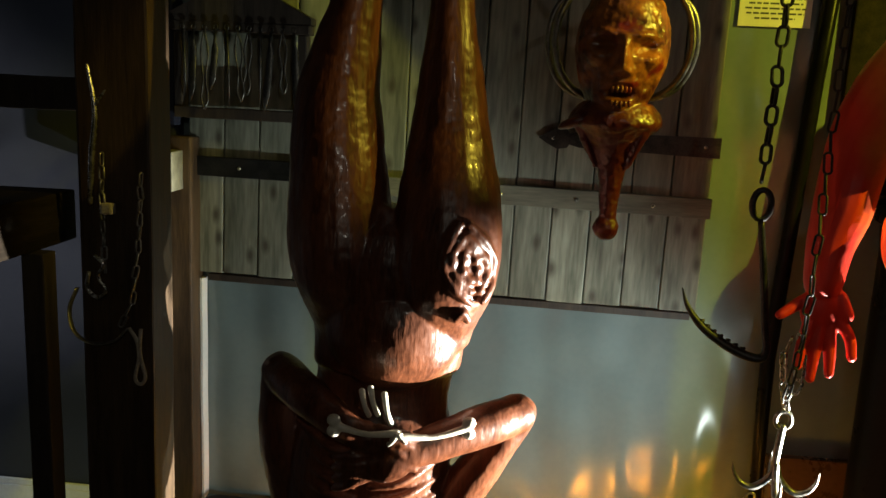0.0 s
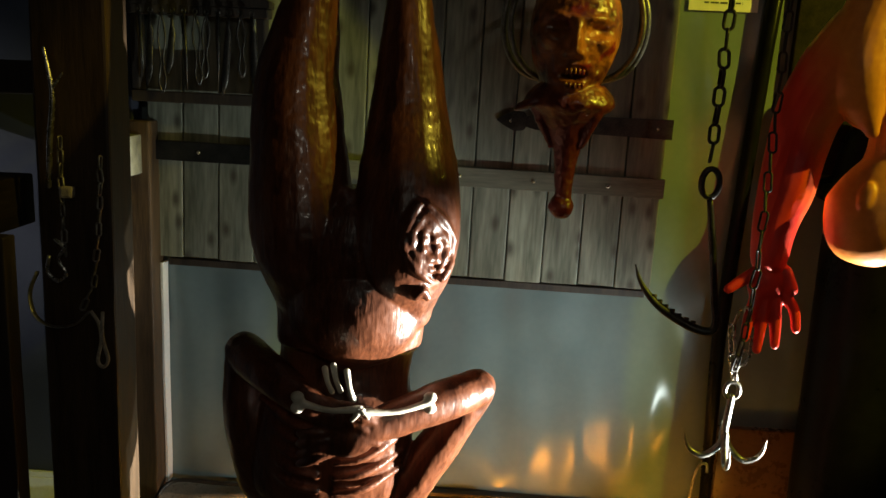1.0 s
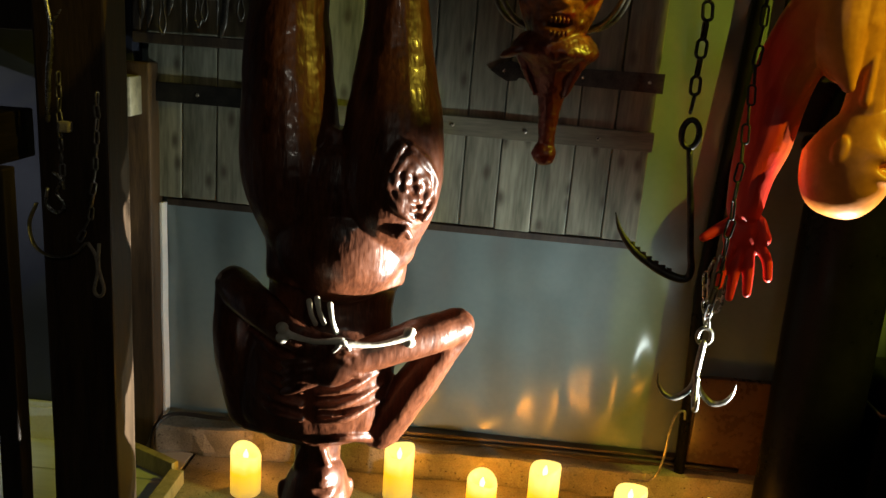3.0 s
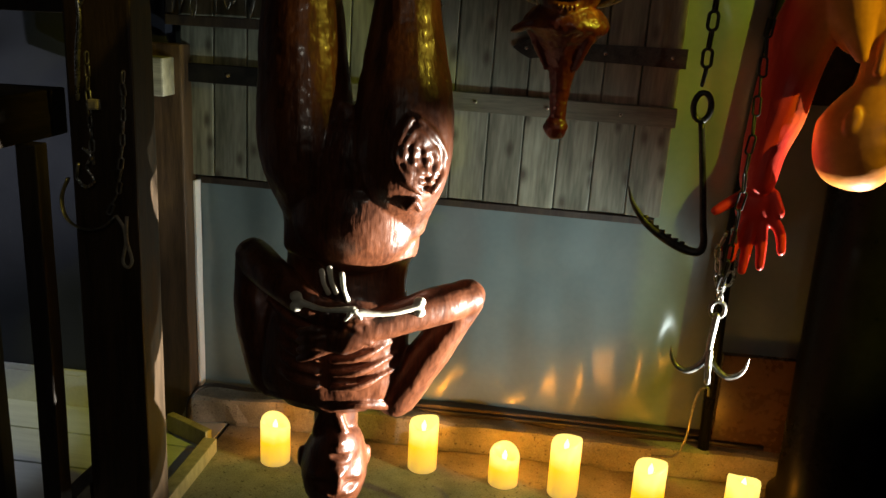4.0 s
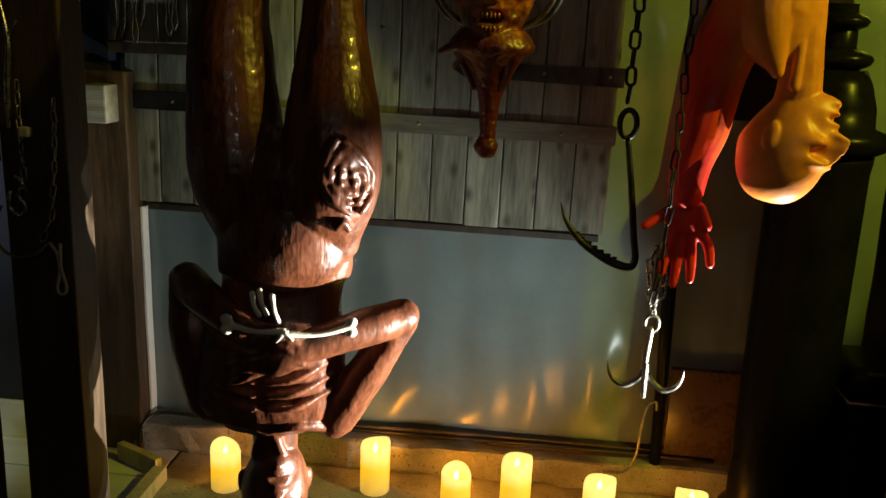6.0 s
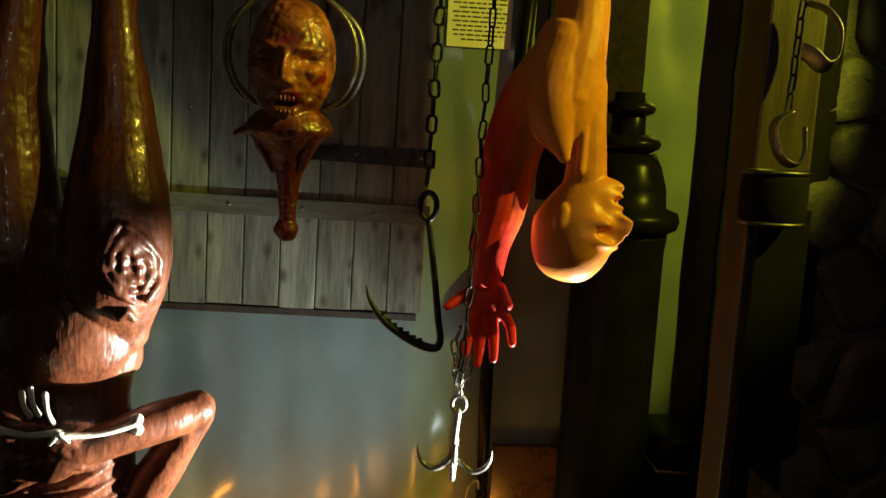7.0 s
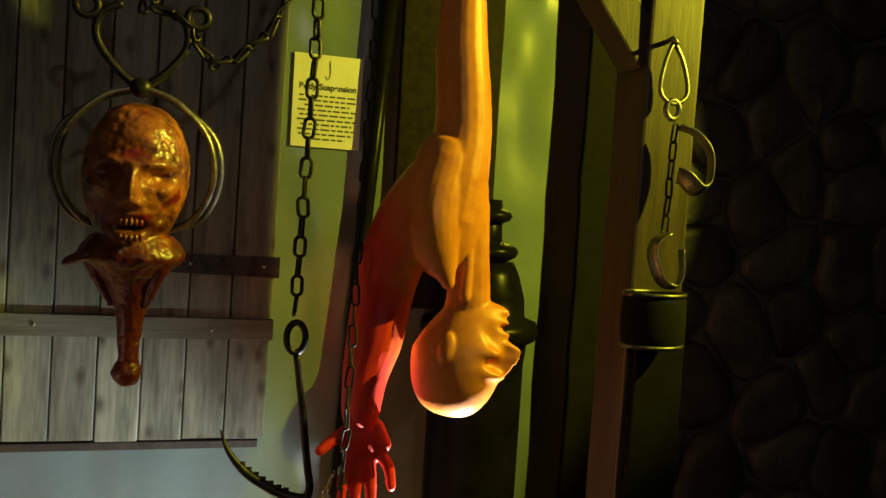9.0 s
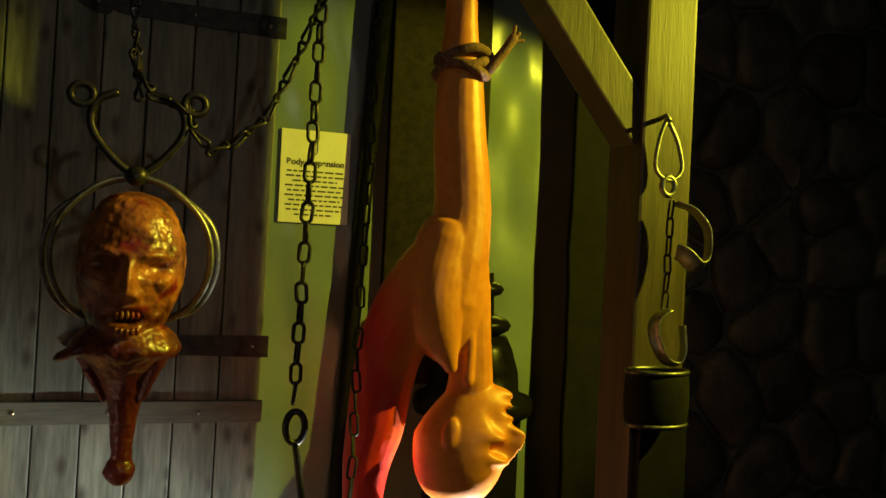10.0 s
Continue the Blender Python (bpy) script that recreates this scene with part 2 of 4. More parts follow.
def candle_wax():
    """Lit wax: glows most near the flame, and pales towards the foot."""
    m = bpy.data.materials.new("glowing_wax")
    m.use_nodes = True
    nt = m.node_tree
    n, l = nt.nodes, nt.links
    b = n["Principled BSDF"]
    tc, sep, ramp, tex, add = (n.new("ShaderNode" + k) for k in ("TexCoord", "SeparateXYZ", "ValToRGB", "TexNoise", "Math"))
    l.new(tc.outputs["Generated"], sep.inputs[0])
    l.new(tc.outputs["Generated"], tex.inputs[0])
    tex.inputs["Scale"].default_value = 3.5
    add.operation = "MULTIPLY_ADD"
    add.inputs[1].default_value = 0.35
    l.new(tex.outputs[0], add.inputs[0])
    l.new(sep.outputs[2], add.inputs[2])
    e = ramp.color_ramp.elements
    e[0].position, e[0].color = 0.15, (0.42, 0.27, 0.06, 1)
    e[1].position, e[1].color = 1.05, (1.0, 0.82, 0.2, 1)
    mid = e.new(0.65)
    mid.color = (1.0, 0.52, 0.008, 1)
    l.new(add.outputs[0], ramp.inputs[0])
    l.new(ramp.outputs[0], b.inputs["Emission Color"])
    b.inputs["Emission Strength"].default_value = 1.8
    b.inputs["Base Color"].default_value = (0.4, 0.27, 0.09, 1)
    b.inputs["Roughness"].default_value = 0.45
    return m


WAX = candle_wax()
FLAME = bpy.data.materials.new("led_flame")
FLAME.use_nodes = True
FLAME.node_tree.nodes["Principled BSDF"].inputs["Emission Color"].default_value = (1.0, 0.8, 0.25, 1)
FLAME.node_tree.nodes["Principled BSDF"].inputs["Emission Strength"].default_value = 5.0

# ---- builders ----


def mesh_of(bm, name, mat, smooth=False):
    me = bpy.data.meshes.new(name)
    bmesh.ops.recalc_face_normals(bm, faces=bm.faces)
    bm.to_mesh(me)
    bm.free()
    me.materials.append(mat)
    if smooth:
        for p in me.polygons:
            p.use_smooth = True
    return me


def part(name, bm, mat, parent=None, label="", smooth=False):
    ob = new(name, mesh_of(bm, name, mat, smooth))
    if parent:
        ob.parent = parent
    return tagged(ob, label)


def thing(name, at, label, category, group="", kind=""):
    ob = new(name)
    ob.location = at
    ob.empty_display_size = 0.05
    return tagged(ob, label, category, group, kind)


def box(x0, x1, y0, y1, z0, z1, bevel=0.0, bm=None, m=None, segs=2):
    bm = bm or bmesh.new()
    made = bmesh.ops.create_cube(bm, size=1)["verts"]
    for v in made:
        v.co = Vector(((x0 + x1) / 2 + v.co.x * (x1 - x0), (y0 + y1) / 2 + v.co.y * (y1 - y0), (z0 + z1) / 2 + v.co.z * (z1 - z0)))
        if m:
            v.co = m @ v.co
    if bevel:
        edges = list({e for v in made for e in v.link_edges})
        bmesh.ops.bevel(bm, geom=edges, offset=bevel, segments=segs, affect="EDGES", profile=0.6)
    return bm


def timber(x0, x1, y0, y1, z0, z1, bevel=0.006, m=None, cuts=10, wobble=0.0025):
    """A beam with rounded, slightly uneven edges."""
    bm = box(x0, x1, y0, y1, z0, z1, bevel)
    size = (x1 - x0, y1 - y0, z1 - z0)
    ax = size.index(max(size))
    lo = (x0, y0, z0)[ax]
    for i in range(1, cuts):
        co, no = [0, 0, 0], [0, 0, 0]
        co[ax], no[ax] = lo + size[ax] * i / cuts, 1
        bmesh.ops.bisect_plane(bm, geom=bm.verts[:] + bm.edges[:] + bm.faces[:], plane_co=co, plane_no=no)
    for v in bm.verts:
        v.co += wobble * (noise.noise_vector(v.co * 5.0))
        if m:
            v.co = m @ v.co
    return bm


def sweep(points, radii, sides=10, closed=False, bm=None, flat=None, caps=True):
    """A tube along points, with its radius at each; flat: (radius across, radius along the side vector)."""
    bm = bm or bmesh.new()
    pts = [Vector(p) for p in points]
    n = len(pts)
    if isinstance(radii, (int, float)):
        radii = [radii] * n
    rings, side = [], None
    for i, p in enumerate(pts):
        a = pts[(i - 1) % n] if (closed or i) else p
        c = pts[(i + 1) % n] if (closed or i < n - 1) else p
        d = (c - a).normalized()
        if side is None:
            side = d.orthogonal().normalized() if flat is None else Vector(flat[1])
        side = (side - d * side.dot(d)).normalized()
        up = d.cross(side)
        k = 1.0 if flat is None else flat[0]
        rings.append([bm.verts.new(p + (side * math.cos(2 * math.pi * j / sides) + up * (k * math.sin(2 * math.pi * j / sides))) * radii[i]) for j in range(sides)])
    for i in range(n if closed else n - 1):
        r, s = rings[i], rings[(i + 1) % n]
        for j in range(sides):
            bm.faces.new((r[j], r[(j + 1) % sides], s[(j + 1) % sides], s[j]))
    if not closed and caps:
        bm.faces.new(list(reversed(rings[0])))
        bm.faces.new(rings[-1])
    return bm


def smooth_line(points, steps=8):
    """A Catmull-Rom curve through points; each may carry extra values (radii)."""
    p = [np.array(q, float) for q in points]
    p = [2 * p[0] - p[1]] + p + [2 * p[-1] - p[-2]]
    out = []
    for i in range(1, len(p) - 2):
        for k in range(steps):
            t = k / steps
            out.append(0.5 * (2 * p[i] + (p[i + 1] - p[i - 1]) * t + (2 * p[i - 1] - 5 * p[i] + 4 * p[i + 1] - p[i + 2]) * t * t
                              + (3 * p[i] - p[i - 1] - 3 * p[i + 1] + p[i + 2]) * t ** 3))
    out.append(p[-2])
    return out


def limb(points, bm, sides=26, steps=6, flat=None):
    """A swelling tube through (x, y, z, radius) points, with round ends."""
    line = smooth_line(points, steps)
    a, b = line[0], line[-1]
    d0, d1 = (a - line[1])[:3], (b - line[-2])[:3]
    d0, d1 = d0 / np.linalg.norm(d0), d1 / np.linalg.norm(d1)
    head = [np.append(a[:3] + d0 * a[3] * math.sin(q), a[3] * math.cos(q)) for q in (1.4, 1.0, 0.5)]
    tail = [np.append(b[:3] + d1 * b[3] * math.sin(q), b[3] * math.cos(q)) for q in (0.5, 1.0, 1.4)]
    line = head + line + tail
    return sweep([q[:3] for q in line], [q[3] for q in line], sides, bm=bm, flat=flat)


def blob(bm, at, radii, turn=(0, 0, 0), subdiv=3):
    m = pose(*at, *turn) @ Matrix.Diagonal((*radii, 1))
    bmesh.ops.create_icosphere(bm, subdivisions=subdiv, radius=1, matrix=m)
    return bm


def loft(rings, bm, sides=28):
    """A body from stacked ellipses (x, y, z, rx, ry)."""
    line = smooth_line(rings, 6)
    loops = [[bm.verts.new((q[0] + q[3] * math.cos(2 * math.pi * j / sides), q[1] + q[4] * math.sin(2 * math.pi * j / sides), q[2])) for j in range(sides)] for q in line]
    for r, s in zip(loops, loops[1:]):
        for j in range(sides):
            bm.faces.new((r[j], r[(j + 1) % sides], s[(j + 1) % sides], s[j]))
    bm.faces.new(list(reversed(loops[0])))
    bm.faces.new(loops[-1])
    return bm


def fused(ob, voxel, rounds=4):
    """Joins the overlapping volumes of a figure into one skin."""
    r = ob.modifiers.new("fuse", "REMESH")
    r.mode, r.voxel_size, r.use_smooth_shade = "VOXEL", voxel, True
    s = ob.modifiers.new("soften", "SMOOTH")
    s.factor, s.iterations = 0.5, rounds
    return ob


def crinkle(ob, size, strength):
    """Fine folds over a figure's skin."""
    tex = bpy.data.textures.new("folds", "CLOUDS")
    tex.noise_scale, tex.noise_depth = size, 3
    d = ob.modifiers.new("folds", "DISPLACE")
    d.texture, d.strength, d.mid_level, d.texture_coords = tex, strength, 0.5, "LOCAL"
    return ob


def face(bm, m, taper=0.3, gape=0.0, deep=1.0, ears=True):
    """A head with brow, eyes, nose, lips and chin; it looks along -y, its crown at +z, about 0.236 high before m."""
    marks = [(0.028, 0.024, 0.022, 0.009, 0.009), (0.031, 0.004, 0.015, 0.011, -0.021), (0.031, 0.003, 0.009, 0.006, 0.008),
             (0.0, 0.004, 0.007, 0.018, 0.012), (0.0, -0.020, 0.009, 0.016, 0.018), (0.0, -0.034, 0.010, 0.008, 0.012), (0.012, -0.037, 0.006, 0.006, 0.008),
             (0.047, -0.014, 0.015, 0.011, 0.010), (0.042, -0.048, 0.013, 0.020, -0.009), (0.0, -0.056, 0.021, 0.005, 0.006),
             (0.0, -0.066 - 0.5 * gape, 0.017, 0.003 + 0.5 * gape, -0.008 - 1.6 * gape), (0.0, -0.075 - gape, 0.018, 0.005, 0.007), (0.0, -0.1, 0.019, 0.012, 0.013)]
    nu, nv, rings = 120, 90, []
    for i in range(1, nv):
        lat = math.pi * (i / nv - 0.5)
        ring = []
        for j in range(nu):
            lon = 2 * math.pi * j / nu
            dx, dy, dz = math.cos(lat) * math.sin(lon), -math.cos(lat) * math.cos(lon), math.sin(lat)
            x, y, z = 0.074 * dx, 0.096 * dy, 0.118 * dz
            if dz < 0:
                full = min(1.5, math.cos(lat) ** -0.45)
                x *= (1 - taper * (-dz) ** 1.2) * full
                y *= 1 - 0.45 * (-dz) if dy > 0 else full
            else:
                full = min(1.35, math.cos(lat) ** -0.22)
                x, y = x * full, y * full
            w = min(1.0, max(0.0, (-dy - 0.05) / 0.4)) if dz > -0.8 else min(1.0, max(0.0, -dy / 0.3))
            for fx, fz, sx, sz, amp in marks:
                g = math.exp(-((abs(x) - fx) / sx) ** 2 - ((z - fz) / sz) ** 2)
                y -= w * amp * g * deep
            ring.append(bm.verts.new(m @ Vector((x, y, z))))
        rings.append(ring)
    for r, s in zip(rings, rings[1:]):
        for j in range(nu):
            bm.faces.new((r[j], r[(j + 1) % nu], s[(j + 1) % nu], s[j]))
    bm.faces.new(list(reversed(rings[0])))
    bm.faces.new(rings[-1])
    for s in (-1, 1) if ears else ():
        q = m @ Matrix.Translation((s * 0.073, 0.012, -0.008)) @ Matrix.Diagonal((0.009, 0.017, 0.03, 1))
        bmesh.ops.create_icosphere(bm, subdivisions=2, radius=1, matrix=q)
    return bm


def facing(at, way, crown, scale):
    """The pose of a head at a place that looks one way, its crown towards another."""
    back = -Vector(way).normalized()
    up = Vector(crown)
    up = (up - back * up.dot(back)).normalized()
    side = back.cross(up)
    return Matrix.Translation(at) @ Matrix((side, back, up)).transposed().to_4x4() @ Matrix.Diagonal((*scale, 1))


def lathe(profile, sides=32, bm=None, at=(0, 0, 0)):
    bm = bm or bmesh.new()
    rings = [[bm.verts.new((at[0] + r * math.cos(2 * math.pi * j / sides), at[1] + r * math.sin(2 * math.pi * j / sides), at[2] + z)) for j in range(sides)] for r, z in profile]
    for r, s in zip(rings, rings[1:]):
        for j in range(sides):
            bm.faces.new((r[j], r[(j + 1) % sides], s[(j + 1) % sides], s[j]))
    bm.faces.new(list(reversed(rings[0])))
    bm.faces.new(rings[-1])
    return bm


def link_mesh(name, length, width, wire, mat, twist=0.0):
    """One oval chain link, lying along z."""
    pts = []
    r = width / 2 - wire
    h = length / 2 - wire - r
    for k in range(16):
        a = 2 * math.pi * k / 16
        p = Vector((r * math.cos(a), 0, r * math.sin(a) + (h if math.sin(a) > 0 else -h)))
        p = Matrix.Rotation(twist * p.z / max(h + r, 1e-6), 3, "Z") @ p
        pts.append(p)
    return mesh_of(sweep(pts, wire, 8, closed=True), name, mat, True)


def chain(name, path, mesh, pitch, label, sway=0.0, start=0.0, group="hanging chains", seed=1):
    """Links along a line of points, each turned a quarter against the one before."""
    rnd = random.Random(seed)
    pts = [Vector(p[:3]) for p in path]
    root = thing(name, pts[0], label, "chain", group)
    seg = [0.0]
    for a, b in zip(pts, pts[1:]):
        seg.append(seg[-1] + (b - a).length)
    n = int(seg[-1] / pitch) + 1
    for i in range(n):
        d = min(i * pitch, seg[-1])
        k = max(j for j in range(len(seg) - 1) if seg[j] <= d + 1e-9)
        a, b = pts[k], pts[k + 1]
        p = a.lerp(b, (d - seg[k]) / (b - a).length)
        q = (b - a).to_track_quat("Z", "Y").to_matrix().to_4x4()
        ob = new("link", mesh)
        ob.parent = root
        ob.matrix_parent_inverse = Matrix.Translation(-pts[0])
        ob.matrix_basis = Matrix.Translation(p) @ q @ pose(0, 0, 0, rnd.uniform(-5, 5), rnd.uniform(-7, 7), start + 90 * (i % 2) + rnd.uniform(-16, 16))
    return root


# ---- the shell of the room ----
FLOOR = -0.1


def wall(name, x0, x1, y0, y1, mat, label, z0=FLOOR, z1=2.8):
    return tagged(part(name, box(x0, x1, y0, y1, z0, z1), mat), label, "wall", kind="structure")


wall("wall_north", -1.2, 3.3, 2.55, 2.65, WALL, "blue-grey satin-painted wall behind the display")
wall("wall_hall", -4.0, -1.2, 2.47, 2.65, NAVY, "dark blue painted wall of the side passage")
wall("wall_west", -4.1, -4.0, -3.0, 2.65, NAVY, "dark blue painted side wall")
wall("wall_east", 3.3, 3.4, -3.0, 2.65, NAVY, "dark blue painted side wall")
wall("wall_south", -4.1, 3.4, -3.1, -3.0, NAVY, "dark blue painted wall behind the visitor")
tagged(part("ceiling", box(-4.1, 3.4, -3.1, 2.65, 2.8, 2.9), CEIL), "dark painted ceiling", "ceiling", kind="structure")
tagged(part("floor_slab", box(-4.1, 3.4, -3.1, 2.65, FLOOR - 0.1, FLOOR - 0.012), JOINT), "dark floor slab under the boards", "floor", kind="structure")


def stone_floor():
    """A sheet of speckled stone, gently uneven."""
    bm = bmesh.new()
    nx, ny = 90, 60
    x0, x1, y0, y1 = -0.98, 3.3, -1.2, 2.55
    grid = [[bm.verts.new((x0 + (x1 - x0) * i / nx, y0 + (y1 - y0) * j / ny, 0)) for i in range(nx + 1)] for j in range(ny + 1)]
    for row in grid:
        for v in row:
            v.co.z = FLOOR + 0.004 * noise.noise(v.co * 6.0)
    for j in range(ny):
        for i in range(nx):
            bm.faces.new((grid[j][i], grid[j][i + 1], grid[j + 1][i + 1], grid[j + 1][i]))
    ret = bmesh.ops.extrude_face_region(bm, geom=bm.faces[:])
    for v in ret["geom"]:
        if isinstance(v, bmesh.types.BMVert):
            v.co.z = FLOOR - 0.011
    return tagged(part("floor", bm, STONE, smooth=False), "speckled grey-beige stone floor of the display", "floor", kind="structure")


stone_floor()

hall_floor = thing("floor_hall", (-2.5, 1, FLOOR), "pale grey painted floor boards of the passage", "floor", kind="structure")
plank_mesh = mesh_of(box(-1.5, 1.5, -0.105, 0.105, -0.011, 0, 0.003), "plank", PLANK)
for i in range(17):
    for x in (-2.5,):
        ob = new("plank", plank_mesh)
        ob.parent = hall_floor
        ob.location = (x + 2.5 + (0.0 if i % 2 else 0.004), 2.36 - 1 - 0.22 * i, 0)


def baseboard():
    bm = box(-4.0, -1.2, 2.447, 2.468, FLOOR, 0.03, 0.003)
    box(-4.0, -1.2, 2.452, 2.468, 0.03, 0.05, 0.004, bm)
    return tagged(part("baseboard", bm, WHITE), "white painted baseboard with a stepped top", "baseboard", kind="structure")


baseboard()


def curb():
    """Rough stone sill along the foot of the wall."""
    bm = box(-1.17, 1.52, 2.435, 2.545, FLOOR, 0.015, 0.02)
    for i in range(1, 60):
        bmesh.ops.bisect_plane(bm, geom=bm.verts[:] + bm.edges[:] + bm.faces[:], plane_co=(-1.17 + 2.69 * i / 60, 0, 0), plane_no=(1, 0, 0))
    for v in bm.verts:
        k = noise.noise(v.co * 7) + 0.5 * noise.noise(v.co * 19)
        if v.co.y < 2.53:
            v.co.y += 0.022 * k
        if v.co.z > -0.05:
            v.co.z += 0.012 * noise.noise(v.co * 5)
    return tagged(part("stone_curb", bm, STONE, smooth=False), "rough grey stone curb along the wall foot", "curb", kind="structure")


curb()


def skirting():
    """Dark strip that covers the joint of wall and curb."""
    return tagged(part("trim", timber(-0.6, 1.5, 2.505, 2.547, -0.02, 0.052, 0.006, cuts=20, wobble=0.006), DARKWOOD), "dark stained strip at the wall foot", "trim", kind="structure")


skirting()

# ---- plank shutter on the wall ----
TILT_S = Matrix.Translation((-0.3, 2.5, 1.2)) @ pose(0, 0, 0, 0, 0.7, 0) @ Matrix.Translation((0.3, -2.5, -1.2))
shutter = thing("plank_shutter", (0, 0, 0), "grey-stained plank shutter with battens and black strap hinges", "shutter")
board_meshes = [mesh_of(box(-0.0595, 0.0595, -0.014, 0.014, -0.9, 0.9, 0.0045), "board", BOARD) for k in range(2)]
for i in range(14):
    ob = new("board", board_meshes[i % 2])
    ob.parent = shutter
    ob.matrix_basis = TILT_S @ pose(-1.168 + 0.1225 * (i + 0.5), 2.524 + 0.0015 * math.sin(i * 2.3), 1.748 + 0.003 * math.sin(i * 1.7))
# Dark strip puts the shadow at the shutter's lower edge into colour.
part("bottom_edge", box(-1.1, 0.53, 2.516, 2.542, 0.818, 0.842, 0.003, m=TILT_S), DARKWOOD, shutter, "dark strip standing in for the shade under the shutter")
part("iron_strap", timber(-1.21, -0.62, 2.488, 2.509, 1.183, 1.248, 0.003, m=TILT_S, cuts=8, wobble=0.001), DARKIRON, shutter, "black iron strap across the boards")
for z0, z1 in ((1.158, 1.222), (2.44, 2.5)):
    part("batten", timber(-0.61 if z0 < 2 else -1.2, 0.553, 2.49, 2.509, z0, z1, 0.003, m=TILT_S, cuts=14, wobble=0.001), BATTEN, shutter, "narrow wooden batten")
bolt_mesh = mesh_of(blob(bmesh.new(), (0, 0, 0), (0.0065, 0.004, 0.0065), subdiv=2), "bolt", STEEL, True)


def bolts(parent, y, spots, m=TILT_S):
    for x, z in spots:
        ob = new("bolt", bolt_mesh)
        ob.parent = parent
        ob.matrix_basis = m @ pose(x, y, z)


bolts(shutter, 2.487, [(-0.984, 1.214), (-0.6, 1.2), (-0.113, 1.192), (0.13, 1.19), (0.372, 1.188)])


def strap(z, tip, right=0.562):
    """A black strap hinge with a leaf-shaped end."""
    bm = bmesh.new()
    h = 0.032
    outline = [(right, -h), (right, h), (tip + 0.13, h * 0.8), (tip + 0.098, h * 0.55), (tip + 0.09, h * 0.9), (tip + 0.06, h * 1.05), (tip + 0.03, h * 0.6), (tip, 0),
               (tip + 0.03, -h * 0.6), (tip + 0.06, -h * 1.05), (tip + 0.09, -h * 0.9), (tip + 0.098, -h * 0.55), (tip + 0.13, -h * 0.8)]
    f = bm.faces.new([bm.verts.new((x, 2.508, z + dz)) for x, dz in outline])
    ret = bmesh.ops.extrude_face_region(bm, geom=[f])
    for v in ret["geom"]:
        if isinstance(v, bmesh.types.BMVert):
            v.co.y -= 0.007
    for v in bm.verts:
        v.co = TILT_S @ v.co
    return part("strap_hinge", bm, IRON, shutter, "black iron strap hinge with a leaf-shaped tip")


bolts(strap(1.381, -0.005), 2.498, [(0.04, 1.381), (0.3, 1.381), (0.515, 1.381)])
bolts(strap(2.335, -0.02), 2.498, [(0.04, 2.335), (0.3, 2.335), (0.515, 2.335)])
bolts(shutter, 2.508, [(-0.873, 1.392), (-0.25, 1.5)])

# ---- sign on the wall ----


def sign():
    root = thing("sign", (0.69, 2.545, 1.89), "cream printed card with black text on the wall", "sign")
    part("card", box(-0.108, 0.108, -0.004, 0.0, -0.143, 0.143, 0.001), PAPER, root)

    def line(text, z, size):
        cu = bpy.data.curves.new("text", "FONT")
        cu.body, cu.size, cu.align_x = text, size, "CENTER"
        cu.extrude, cu.offset = 0.0004, 0.0009
        tmp = bpy.data.objects.new("text", cu)
        scene.collection.objects.link(tmp)
        dg = bpy.context.evaluated_depsgraph_get()
        me = bpy.data.meshes.new_from_object(tmp.evaluated_get(dg))
        bpy.data.objects.remove(tmp)
        me.materials.clear()
        me.materials.append(INK)
        ob = new("lettering", me)
        ob.parent = root
        ob.matrix_basis = pose(0, -0.0048, z, 90, 0, 0)
        return ob

    line("Body Suspension", 0.035, 0.0265)
    rnd = random.Random(4)
    for r in range(10):
        z = 0.013 - 0.0148 * r
        half = (0.088, 0.09, 0.07, 0.092, 0.085, 0.092, 0.08, 0.09, 0.086, 0.06)[r]
        bm, x = bmesh.new(), -half
        while x < half:
            w = rnd.uniform(0.01, 0.03)
            box(x, min(x + w, half), -0.0052, -0.0044, z, z + 0.0052, bm=bm)
            x += w + 0.005
        part("text_line", bm, INK, root, "a line of small print")
    part("emblem", sweep(smooth_line([(0.002, -0.005, 0.125), (0.004, -0.005, 0.1), (0.004, -0.005, 0.078), (-0.004, -0.005, 0.068), (-0.009, -0.005, 0.078)], 5), 0.0012, 6), INK, root, "small drawn hook")
    return root


sign()

# ---- timber frames ----


def right_post():
    root = thing("timber_post", (1.385, 1.765, FLOOR), "brown timber post with a diagonal brace", "post", "timber posts")
    inv = Matrix.Translation((-1.385, -1.765, -FLOOR))
    part("upright", timber(1.3, 1.445, 1.69, 1.84, FLOOR, 2.56, 0.008, m=inv, cuts=18), POST, root)
    m = inv @ Matrix.Translation((1.302, 1.705, 1.965)) @ pose(0, 0, 0, 0, -39, 0)
    part("brace", timber(-0.02, 0.075, 0.0, 0.1, 0.0, 0.75, 0.006, m=m, cuts=8), POST, root, "diagonal timber brace")
    part("head_beam", timber(-1.06, 1.445, 1.7, 1.84, 2.565, 2.7, 0.008, m=inv, cuts=20), POST, root, "heavy beam overhead")
    return root


def left_post():
    root = thing("timber_post", (-0.97, 1.68, FLOOR), "dark timber post hung with chains", "post", "timber posts")
    inv = Matrix.Translation((0.97, -1.68, -FLOOR))
    part("upright", timber(-1.06, -0.885, 1.62, 1.735, FLOOR, 2.56, 0.007, m=inv, cuts=18), DARKPOST, root)
    part("foot_brace", timber(-1.12, -1.065, 1.55, 1.73, FLOOR, 0.12, 0.006, m=inv, cuts=4), POST, root, "short timber brace at the foot")
    return root


right_post()
left_post()


